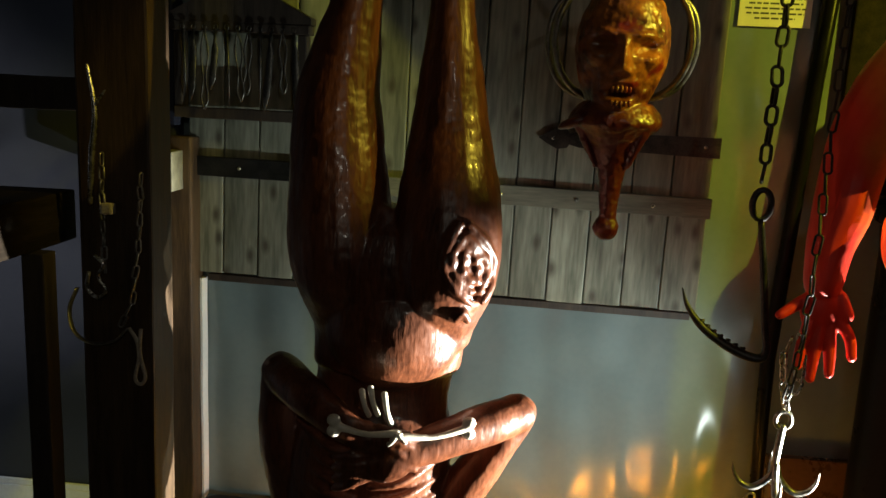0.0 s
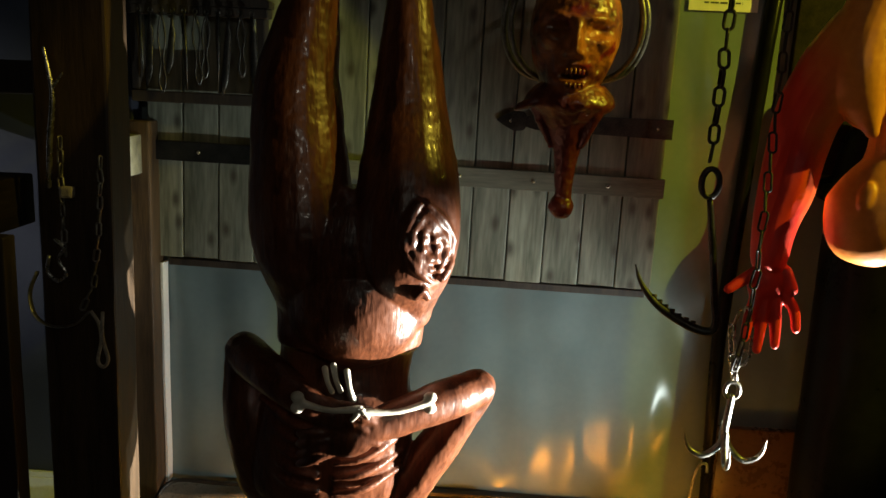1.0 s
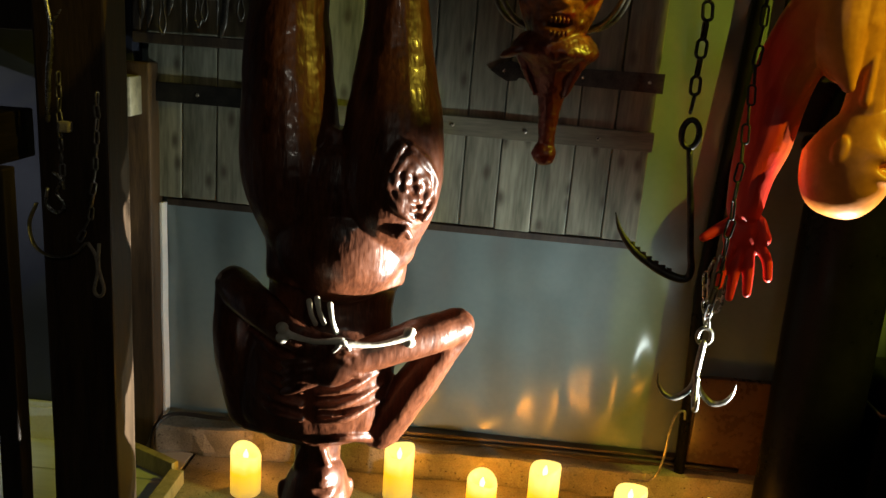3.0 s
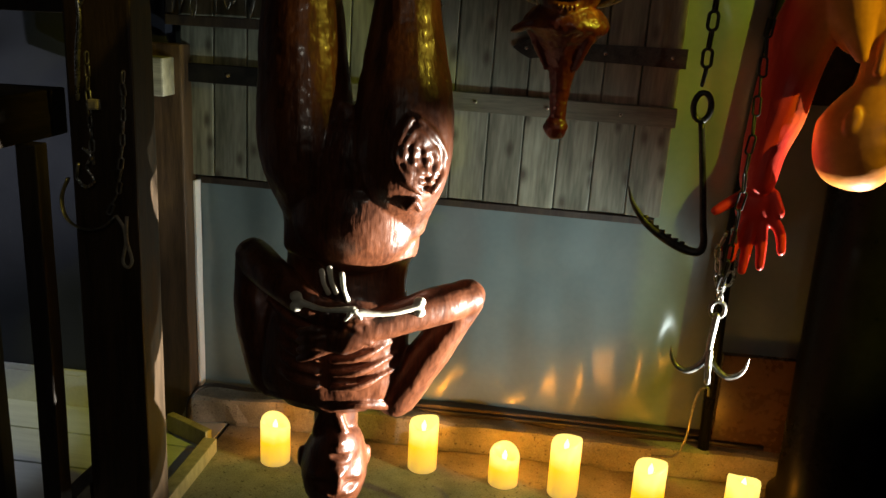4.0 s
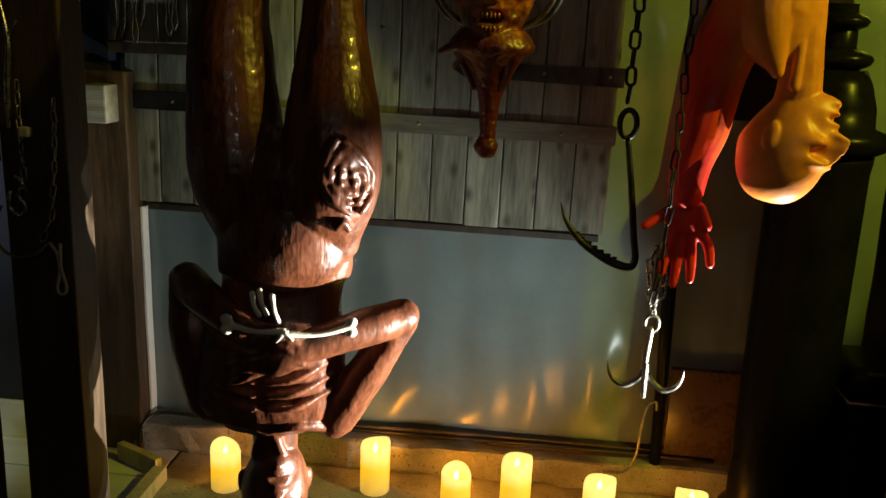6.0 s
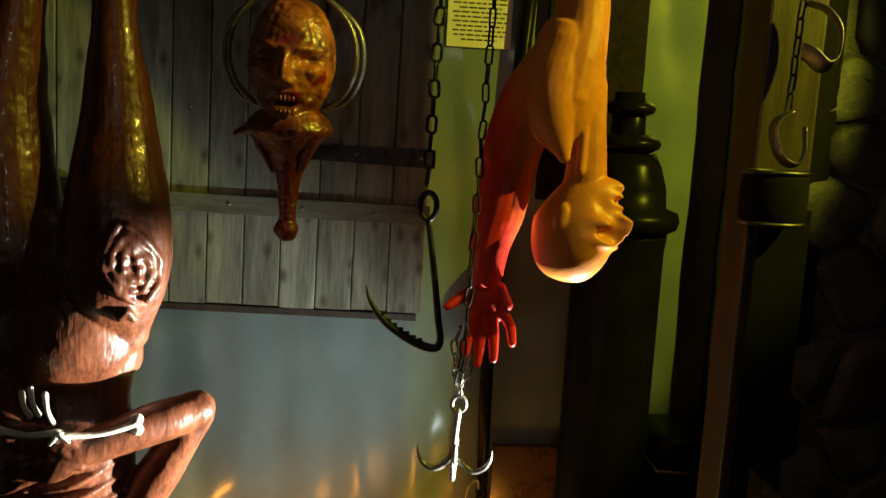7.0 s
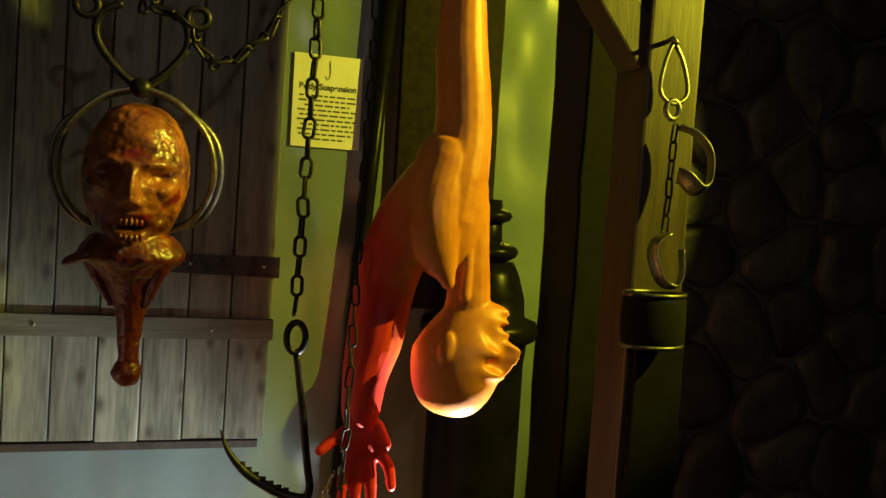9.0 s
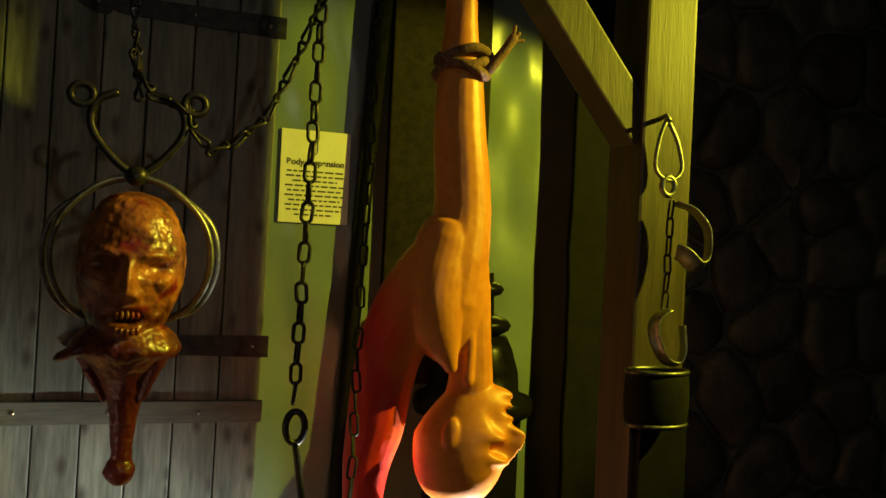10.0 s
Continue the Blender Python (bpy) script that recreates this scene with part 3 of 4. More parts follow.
def jamb():
    root = thing("wooden_jamb", (-1.27, 2.49, FLOOR), "olive-brown wooden jamb with a square peg", "jamb")
    inv = Matrix.Translation((1.27, -2.49, -FLOOR))
    part("upright", timber(-1.4, -1.128, 2.43, 2.546, FLOOR, 1.322, 0.006, m=inv, cuts=12), DARKPOST, root)
    part("peg", timber(-1.225, -1.15, 2.335, 2.429, 1.15, 1.28, 0.006, m=inv, cuts=3), BATTEN, root, "square wooden peg end")
    part("lining", timber(-1.127, -1.117, 2.5, 2.546, 0.02, 0.838, 0.002, m=inv, cuts=10, wobble=0.003), WHITE, root, "white-edged narrow strip")
    return root


jamb()


def barrier():
    """Hand rail with uprights, along the passage."""
    root = thing("barrier_rail", (-1.2, 1.5, FLOOR), "dark wooden barrier rail with square balusters", "railing")
    inv = Matrix.Translation((1.2, -1.5, -FLOOR))
    part("handrail", timber(-1.30, -1.105, 0.95, 1.69, 1.115, 1.235, 0.006, m=inv, cuts=10), HANDRAIL, root, "thick grey-brown hand rail")
    for x0, x1, y0, y1 in ((-1.3, -1.247, 1.5, 1.55), (-1.132, -1.078, 1.5, 1.55)):
        part("baluster", timber(x0, x1, y0, y1, FLOOR, 1.114, 0.004, m=inv, cuts=8), DARKWOOD, root)
    part("top_rail", timber(-2.2, -1.07, 1.745, 1.83, 1.42, 1.5, 0.006, m=inv, cuts=10), DARKWOOD, root, "dark upper rail")
    return root


barrier()


def floor_trim(name, a, b, h, w, label):
    a, b = Vector(a), Vector(b)
    d = b - a
    m = Matrix.Translation(a) @ Matrix.Rotation(math.atan2(d.y, d.x), 4, "Z")
    return tagged(part(name, timber(0, d.length, -w / 2, w / 2, 0, h, 0.004, m=m, cuts=6, wobble=0.002), PALEWOOD), label, "edging")


floor_trim("wooden_edging", (-1.18, 2.36, FLOOR), (-0.985, 2.26, FLOOR), 0.07, 0.03, "pale wooden edging on the stone floor")
floor_trim("wooden_edging", (-0.97, 2.24, FLOOR), (-0.965, 1.76, FLOOR), 0.055, 0.05, "pale wooden edging beside the dark post")

# ---- tool rack ----


def tool_rack():
    root = thing("tool_rack", (-0.96, 2.46, 1.385), "dark wooden rack with a gabled top, full of metal tools", "rack")
    inv = Matrix.Translation((0.96, -2.46, -1.385))
    part("bottom_bar", timber(-1.18, -0.745, 2.425, 2.485, 1.385, 1.42, 0.004, m=inv, cuts=8), DARKWOOD, root)
    for x in (-1.18, -0.775):
        part("side", timber(x, x + 0.028, 2.43, 2.484, 1.42, 1.66, 0.004, m=inv, cuts=4), DARKWOOD, root)
    part("hanging_rail", timber(-1.19, -0.735, 2.42, 2.484, 1.66, 1.69, 0.004, m=inv, cuts=8), DARKWOOD, root)
    bm = bmesh.new()
    prof = [(-1.2, 1.69), (-0.73, 1.69), (-0.73, 1.71), (-0.965, 1.83), (-1.2, 1.71)]
    f = bm.faces.new([bm.verts.new((x, 2.484, z)) for x, z in prof])
    ret = bmesh.ops.extrude_face_region(bm, geom=[f])
    for v in ret["geom"]:
        if isinstance(v, bmesh.types.BMVert):
            v.co.y = 2.42
    bmesh.ops.transform(bm, matrix=inv, verts=bm.verts)
    part("gable", bm, DARKWOOD, root, "dark gabled board")
    return root


tool_rack()


def tool(x, length, kind, lean):
    """A slim steel tool on a hook: a blade, a spike or a pair of tongs."""
    bm = bmesh.new()
    if kind == 0:
        sweep([(0, 0, 0), (0, 0, -0.04), (0.003, 0, -0.06), (0, 0, -length * 0.8), (-0.004, 0, -length)], [0.004, 0.005, 0.011, 0.012, 0.002], 8, bm=bm, flat=(0.3, (1, 0, 0)))
        name, label = "knife", "narrow steel blade hanging from the rack"
    elif kind == 1:
        sweep([(0, 0, 0), (0.002, 0, -length * 0.5), (0, 0, -length)], [0.005, 0.0045, 0.001], 8, bm=bm)
        name, label = "spike", "thin steel spike hanging from the rack"
    else:
        for s in (-1, 1):
            sweep(smooth_line([(0, 0, 0), (s * 0.012, 0, -length * 0.3), (s * 0.004, 0, -length * 0.6), (s * 0.011, 0, -length * 0.85), (s * 0.001, 0, -length)], 4), 0.0035, 6, bm=bm)
        name, label = "tongs", "slim steel tongs hanging from the rack"
    sweep([(0.007 * math.cos(a), 0, 0.006 + 0.007 * math.sin(a)) for a in [k * math.pi / 4 for k in range(8)]], 0.002, 6, closed=True, bm=bm)
    ob = tagged(part(name, bm, DIM_STEEL, smooth=True), label, name, "tools on the rack")
    ob.matrix_world = pose(x, 2.405, 1.665, 0, lean, 0)


for i in range(11):
    tool(-1.14 + 0.036 * i, (0.2, 0.23, 0.25, 0.19, 0.24, 0.22)[i % 6], (1, 0, 2, 0, 1, 2, 2)[i % 7], (-3, 2, 0, 4, -2)[i % 5])

# ---- hanging figures ----


def leather_figure():
    """An upside-down dummy with folded arms: one plain skin."""
    bm = bmesh.new()
    y = 1.6
    loft([(-0.362, y, 0.475, 0.12, 0.07), (-0.365, y, 0.53, 0.185, 0.1), (-0.36, y, 0.63, 0.195, 0.115), (-0.35, y, 0.74, 0.19, 0.115), (-0.335, y, 0.79, 0.165, 0.085), (-0.325, y, 0.85, 0.155, 0.072), (-0.32, y, 0.885, 0.158, 0.085), (-0.318, y, 0.9, 0.168, 0.112),
          (-0.312, y, 0.98, 0.175, 0.112), (-0.31, y, 1.1, 0.205, 0.135), (-0.307, y, 1.2, 0.21, 0.12), (-0.31, y, 1.235, 0.13, 0.09), (-0.315, y, 1.255, 0.05, 0.06)], bm)
    for pts in ([(-0.41, y - 0.01, 1.02, 0.085), (-0.42, y - 0.03, 1.13, 0.115), (-0.432, y - 0.02, 1.26, 0.113), (-0.444, y, 1.47, 0.095), (-0.425, y, 1.6, 0.072), (-0.408, y, 1.7, 0.056), (-0.405, y + 0.02, 1.83, 0.064), (-0.4, y + 0.02, 1.95, 0.05), (-0.395, y, 2.08, 0.034)],
                [(-0.195, y - 0.02, 1.0, 0.075), (-0.192, y - 0.045, 1.12, 0.116), (-0.188, y - 0.035, 1.25, 0.115), (-0.197, y, 1.42, 0.088), (-0.2, y, 1.56, 0.066), (-0.205, y, 1.69, 0.047), (-0.202, y + 0.02, 1.83, 0.056), (-0.2, y + 0.02, 1.95, 0.046), (-0.198, y, 2.08, 0.032)]):
        limb(pts, bm)
    for pts in ([(-0.345, y, 0.54, 0.062), (-0.345, y, 0.4, 0.056)],                                  # neck
                [(-0.525, y + 0.01, 0.53, 0.058), (-0.555, y - 0.03, 0.7, 0.05), (-0.55, y - 0.05, 0.86, 0.045)],     # upper arms
                [(-0.55, y - 0.05, 0.87, 0.046), (-0.47, y - 0.13, 0.85, 0.045), (-0.36, y - 0.19, 0.805, 0.034)],
                [(-0.19, y + 0.01, 0.51, 0.058), (-0.1, y - 0.01, 0.65, 0.05), (-0.015, y - 0.02, 0.8, 0.042)],
                [(-0.015, y - 0.03, 0.81, 0.045), (-0.11, y - 0.1, 0.79, 0.046), (-0.24, y - 0.17, 0.755, 0.036)]):
        limb(pts, bm)
    for hx, hz, s in ((-0.33, 0.79, 1), (-0.28, 0.73, -1)):
        blob(bm, (hx, y - 0.185, hz), (0.055, 0.03, 0.036), (0, 15 * s, 0))
        for k in range(4):
            limb([(hx + s * 0.03, y - 0.19, hz + 0.024 - 0.016 * k, 0.011), (hx + s * 0.075, y - 0.2, hz + 0.02 - 0.021 * k, 0.011), (hx + s * 0.11, y - 0.185, hz + 0.01 - 0.024 * k, 0.009)], bm, 8, 4)
    face(bm, facing((-0.346, y, 0.3), (0.32, -0.94, -0.1), (-0.04, 0.0, -1), (1.2, 1.08, 1.16)), 0.24, 0.004)
    # belly and groin
    blob(bm, (-0.3, y - 0.05, 0.99), (0.15, 0.1, 0.14), (0, 8, 0), 4)
    limb([(-0.325, y - 0.06, 1.235, 0.03), (-0.31, y - 0.085, 1.17, 0.04), (-0.3, y - 0.09, 1.1, 0.036), (-0.29, y - 0.085, 1.05, 0.02)], bm)
    for k in range(5):
        for s in (-1, 1):
            limb([(-0.345 + s * 0.02, y - 0.118, 0.57 + 0.036 * k, 0.008), (-0.345 + s * 0.09, y - 0.108, 0.58 + 0.038 * k, 0.009), (-0.35 + s * 0.165, y - 0.05, 0.61 + 0.04 * k, 0.008)], bm, 8, 4)
    # collar bones and cords of the neck
    for s in (-1, 1):
        limb([(-0.345 + s * 0.015, y - 0.075, 0.5, 0.012), (-0.35 + s * 0.09, y - 0.08, 0.515, 0.013), (-0.36 + s * 0.16, y - 0.03, 0.5, 0.016)], bm, 8)
        limb([(-0.345 + s * 0.012, y - 0.062, 0.5, 0.012), (-0.345 + s * 0.035, y - 0.05, 0.42, 0.014), (-0.345 + s * 0.05, y - 0.01, 0.37, 0.012)], bm, 8)
    # loose folds of skin round a hollow on the hip
    for d, h in ((0.016, 0.034), (0.034, 0.058), (0.051, 0.082)):
        for side in (-1, 1):
            pts = []
            for k in range(11):
                w = h * (k / 5 - 1)
                x = min(-0.084, -0.13 + side * d * math.cos(w / h * 1.4) + 0.004 * math.sin(9 * k * d * 40 + side) - 0.2 * w)
                pts.append((x, y - 0.046 - math.sqrt(max(0.0016, 0.0134 - (x + 0.19) ** 2)), 1.165 + w, 0.0105 + 0.0018 * math.sin(2 * k + d * 90)))
            limb(pts, bm, 8, 4)
    limb([(-0.155, y - 0.13, 1.045, 0.012), (-0.14, y - 0.135, 1.06, 0.01), (-0.13, y - 0.12, 1.04, 0.01)], bm, 10)
    bmesh.ops.transform(bm, matrix=Matrix.Translation((0.33, -y, -2.1)), verts=bm.verts)
    ob = tagged(part("hanging_dummy", bm, LEATHER, smooth=True), "glossy red-brown full-size dummy hanging head down, arms folded", "dummy")
    ob.location = (-0.33, y, 2.1)
    crinkle(crinkle(fused(ob, 0.004, 2), 0.07, 0.0065), 0.018, 0.0014)
    for x in (-0.395, -0.198):
        tagged(part("suspension_rope", sweep([(x, y, 2.07), (x, y + 0.06, 2.3), (x, y + 0.12, 2.57)], 0.012, 10), ROPE), "hemp rope from the beam to the dummy", "rope", "ropes")


leather_figure()


def bone(a, b, knob, name, label):
    a, b = Vector(a), Vector(b)
    d = (b - a).normalized()
    bm = bmesh.new()
    mid = (a + b) / 2 + Vector((0, -0.004, -0.008))
    limb([(*a, 0.009), (*mid, 0.0065), (*b, 0.009)], bm, 12)
    for p, s in ((a, -1), (b, 1)):
        if (s < 0 and knob != "b") or (s > 0 and knob != "a"):
            for dz in (-0.012, 0.012):
                blob(bm, p + d * s * 0.006 + Vector((0, 0, dz)), (0.015, 0.012, 0.013))
    ob = tagged(part(name, bm, BONE, smooth=True), label, "bone", "bones tied to the dummy")
    fused(ob, 0.0035, 2)
    return ob


bone((-0.38, 1.375, 0.826), (-0.256, 1.385, 0.816), "a", "bone", "ivory bone tied across the folded arms")
bone((-0.244, 1.385, 0.81), (-0.118, 1.44, 0.817), "b", "bone", "ivory bone tied across the folded arms")
bm = bmesh.new()
for k in range(3):
    ring = [(-0.256 + 0.012 * math.cos(a) + 0.006 * k - 0.006, 1.39 + 0.016 * math.sin(a), 0.803 + 0.02 * math.cos(a + k) * 0.7) for a in [j * math.pi / 6 for j in range(12)]]
    sweep(ring, 0.0042, 6, closed=True, bm=bm)
tagged(part("cord_binding", bm, BONE, smooth=True), "pale cord knotted round the bones", "cord")
for x, z, h in ((-0.33, 0.845, 0.05), (-0.312, 0.848, 0.055), (-0.283, 0.83, 0.062)):
    tagged(part("small_bone", limb([(x + 0.012, 1.40, z, 0.006), (x + 0.004, 1.39, z + h * 0.5, 0.0055), (x - 0.004, 1.4, z + h, 0.007)], bmesh.new(), 10), BONE, smooth=True),
           "slim ivory bone standing on the dummy", "bone", "bones tied to the dummy")


def pale_figure():
    """A half dummy hanging by one arm, head thrown back, the other arm down: one plain skin."""
    bm = bmesh.new()
    y = 1.7
    limb([(0.83, y, 2.4, 0.03), (0.826, y, 2.2, 0.036), (0.83, y, 2.07, 0.05), (0.834, y, 1.95, 0.058), (0.845, y, 1.84, 0.062), (0.848, y, 1.75, 0.066), (0.832, y, 1.66, 0.08), (0.815, y, 1.57, 0.085)], bm, 20)
    limb([(0.8, y, 1.64, 0.082), (0.755, y + 0.02, 1.56, 0.085), (0.717, y + 0.05, 1.47, 0.075), (0.702, y + 0.065, 1.38, 0.069), (0.687, y + 0.06, 1.28, 0.064), (0.668, y + 0.05, 1.2, 0.052), (0.66, y + 0.04, 1.12, 0.043)], bm, 20)
    # chest, hanging down in a point beside the neck
    blob(bm, (0.822, y - 0.005, 1.6), (0.094, 0.074, 0.17), subdiv=4)
    limb([(0.81, y - 0.01, 1.7, 0.066), (0.785, y - 0.02, 1.6, 0.072), (0.79, y - 0.03, 1.52, 0.062), (0.82, y - 0.045, 1.43, 0.016)], bm)
    limb([(0.868, y - 0.005, 1.6, 0.052), (0.88, y - 0.005, 1.5, 0.046), (0.885, y - 0.005, 1.4, 0.05), (0.88, y, 1.33, 0.055)], bm, 18)
    limb([(0.85, y - 0.055, 1.57, 0.012), (0.862, y - 0.045, 1.5, 0.013), (0.86, y - 0.05, 1.4, 0.012)], bm, 10)
    face(bm, facing((0.866, y - 0.01, 1.262), (0.84, -0.52, -0.1), (-0.4, 0.0, -0.92), (1.04, 1.1, 1.18)), 0.14, 0.003, 1.6)
    # the open hand
    blob(bm, (0.664, y + 0.035, 1.06), (0.05, 0.024, 0.062))
    limb([(0.7, y + 0.03, 1.09, 0.016), (0.715, y + 0.025, 1.05, 0.018)], bm, 10)
    for (x0, z0), (x1, z1), (x2, z2) in (((0.632, 1.085), (0.597, 1.063), (0.567, 1.043)), ((0.64, 1.03), (0.626, 0.975), (0.618, 0.925)), ((0.662, 1.02), (0.655, 0.955), (0.65, 0.898)),
                                         ((0.684, 1.02), (0.689, 0.96), (0.69, 0.912)), ((0.703, 1.035), (0.727, 1.0), (0.735, 0.955))):
        limb([(x0, y + 0.03, z0, 0.0155), (x1, y + 0.022, z1, 0.0142), (x2, y + 0.014, z2, 0.0115)], bm, 10, 5)
    ob = tagged(part("half_dummy", bm, FIGURE, smooth=True), "pale painted half dummy hung by one arm, other hand red", "dummy")
    crinkle(fused(ob, 0.0035, 5), 0.045, 0.002)


pale_figure()


def wrist_rope():
    bm = bmesh.new()
    for k in range(3):
        sweep([(0.836 + (0.056 + 0.006 * math.sin(3 * a + k)) * math.cos(a), 1.7 + 0.058 * math.sin(a), 2.085 + 0.017 * k - 0.01 + 0.011 * math.sin(a * 2 + 2.1 * k)) for a in [j * math.pi / 10 for j in range(20)]], 0.011, 8, closed=True, bm=bm)
    limb([(0.88, 1.655, 2.08, 0.012), (0.91, 1.65, 2.12, 0.011), (0.93, 1.65, 2.15, 0.012)], bm, 8)
    for s in (-1, 0, 1):
        limb([(0.928, 1.65, 2.145, 0.006), (0.945 + 0.01 * s, 1.65, 2.165 - 0.014 * s, 0.004)], bm, 6)
    tagged(part("wrist_rope", bm, ROPE, smooth=True), "frayed hemp rope knotted round the dummy's wrist", "rope")


wrist_rope()


def held_head():
    """A dummy head with a tapering drop below: one plain skin."""
    bm = bmesh.new()
    y = 1.74
    face(bm, facing((0.165, y, 1.616), (-0.03, -1, -0.02), (0.05, 0, 1), (1.4, 1.12, 1.27)), 0.24, 0.013, 1.35, False)
    loft([(0.163, y, 1.5, 0.078, 0.075), (0.163, y, 1.475, 0.1, 0.09), (0.163, y, 1.452, 0.103, 0.092), (0.164, y, 1.425, 0.072, 0.068), (0.165, y, 1.39, 0.05, 0.045), (0.164, y, 1.34, 0.03, 0.03),
          (0.163, y, 1.28, 0.022, 0.022), (0.163, y, 1.23, 0.02, 0.02)], bm)
    blob(bm, (0.161, y, 1.215), (0.03, 0.03, 0.03))
    for a in (200, 318):
        q, s = math.cos(radians(a)), math.sin(radians(a))
        limb([(0.164 + 0.085 * q, y + 0.078 * s, 1.455, 0.018), (0.164 + 0.066 * q, y + 0.06 * s, 1.41, 0.012), (0.164 + 0.042 * q, y + 0.038 * s, 1.36, 0.006)], bm, 8)
    blob(bm, (0.075, y - 0.04, 1.458), (0.045, 0.03, 0.012), (0, -25, 0))
    ob = tagged(part("head_dummy", bm, HEADSKIN, smooth=True), "glossy red-brown dummy head held in iron tongs", "dummy")
    crinkle(fused(ob, 0.003, 1), 0.016, 0.006)
    # two rows of worn teeth, of one piece with the head
    dg = bpy.context.evaluated_depsgraph_get()
    me = bpy.data.meshes.new_from_object(ob.evaluated_get(dg))
    bm = bmesh.new()
    bm.from_mesh(me)
    skin = len(bm.faces)
    for row, z in ((1, 1.531), (-1, 1.499)):
        for k in range(-2, 3):
            blob(bm, (0.162 + 0.0092 * k, y - 0.104 + 0.0014 * k * k, z - row * 0.0008 * abs(k)), (0.0044, 0.005, 0.0082 - 0.0004 * abs(k)), subdiv=2)
    bm.faces.ensure_lookup_table()
    for f in bm.faces[skin:]:
        f.material_index = 1
        f.smooth = True
    bm.to_mesh(me)
    bm.free()
    ob.modifiers.clear()
    me.materials.clear()
    me.materials.append(HEADSKIN)
    me.materials.append(TOOTH)
    ob.data = me


held_head()

# ---- ironwork ----


def head_tongs():
    root = thing("iron_tongs", (0.17, 1.74, 1.8), "black iron tongs gripping the dummy head", "tongs")
    inv = Vector((-0.17, -1.74, -1.8))

    def rel(pts):
        return [tuple(Vector(p) + inv) for p in pts]

    for s in (-1, 1):
        for out, back in ((0.0, 0.0), (0.016, 0.035)):
            line = smooth_line([(0.167, 1.74 + back, 1.8), (0.167 + s * 0.07, 1.735 + back, 1.775), (0.167 + s * (0.13 + out), 1.735 + back, 1.715), (0.167 + s * (0.15 + out), 1.74 + back, 1.645),
                                (0.167 + s * (0.14 + out), 1.75 + back, 1.58), (0.167 + s * (0.105 + out), 1.765 + back, 1.53), (0.167 + s * 0.05, 1.79 + back, 1.505)], 6)
            part("jaw", sweep(rel(line), [0.016] * len(line), 12, flat=(0.42, (0, 1, 0.0))), DULL, root, "flat curved steel jaw", True)
        line = smooth_line([(0.167, 1.735, 1.795), (0.167 + s * 0.045, 1.73, 1.83), (0.167 + s * 0.085, 1.73, 1.885), (0.167 + s * 0.08, 1.73, 1.935), (0.167 + s * 0.04, 1.73, 1.96)], 6)
        part("handle", sweep(rel(line), [0.0085] * len(line), 10), IRON, root, "curved iron handle", True)
        ring = [(0.167 + s * 0.105 + 0.021 * math.cos(a), 1.728, 1.948 + 0.02 * math.sin(a)) for a in [k * math.pi / 8 for k in range(16)]]
        part("eyelet", sweep(rel(ring), 0.008, 8, closed=True), IRON, root, "iron ring", True)
    part("pivot", blob(bmesh.new(), rel([(0.167, 1.728, 1.797)])[0], (0.022, 0.018, 0.02)), IRON, root, "iron pivot boss", True)
    return root


head_tongs()

LINK = link_mesh("link", 0.052, 0.031, 0.0042, IRON)
LINK_THIN = link_mesh("link", 0.052, 0.022, 0.0028, DARKIRON)
LINK_TWIST = link_mesh("link", 0.056, 0.026, 0.004, IRON, twist=1.2)
LINK_SMALL = link_mesh("link", 0.036, 0.017, 0.0026, DULL)
LINK_STEEL = link_mesh("link", 0.046, 0.026, 0.0034, STEEL)

chain("chain", [(0.503, 1.75, 1.36), (0.515, 1.75, 1.84), (0.524, 1.75, 2.19), (0.53, 1.76, 2.56)], LINK, 0.043, "black iron chain that carries the large hook", seed=2)
chain("chain", [(0.262, 1.73, 1.925), (0.28, 1.73, 1.885), (0.31, 1.735, 1.86), (0.36, 1.74, 1.885), (0.42, 1.745, 1.945), (0.475, 1.75, 2.07), (0.522, 1.752, 2.2)], LINK_TWIST, 0.047,
      "twisted iron chain looped from the tongs", seed=3)
chain("chain", [(0.165, 1.735, 1.97), (0.152, 1.74, 2.11), (0.145, 1.75, 2.3), (0.145, 1.76, 2.56)], LINK_TWIST, 0.047, "twisted iron chain that holds the tongs", seed=4)
chain("chain", [(0.245, 1.725, 1.94), (0.2, 1.725, 1.955), (0.16, 1.73, 2.0), (0.15, 1.735, 2.06)], LINK_TWIST, 0.044, "short twisted iron chain across the tongs", seed=8)
chain("chain", [(0.606, 1.715, 0.86), (0.612, 1.675, 1.0), (0.616, 1.675, 1.14), (0.63, 1.72, 1.54), (0.645, 1.75, 1.9), (0.65, 1.76, 2.56)], LINK_THIN, 0.045, "thin black chain that carries the grapple", seed=5)
chain("chain", [(0.61, 1.735, 0.825), (0.6, 1.73, 0.87), (0.59, 1.725, 0.94), (0.6, 1.72, 0.985)], LINK_STEEL, 0.038, "bright steel chain above the grapple", seed=6)
chain("chain", [(0.615, 1.735, 0.835), (0.63, 1.725, 0.88), (0.627, 1.72, 0.95), (0.618, 1.715, 0.99)], LINK_STEEL, 0.038, "bright steel chain above the grapple", seed=7)


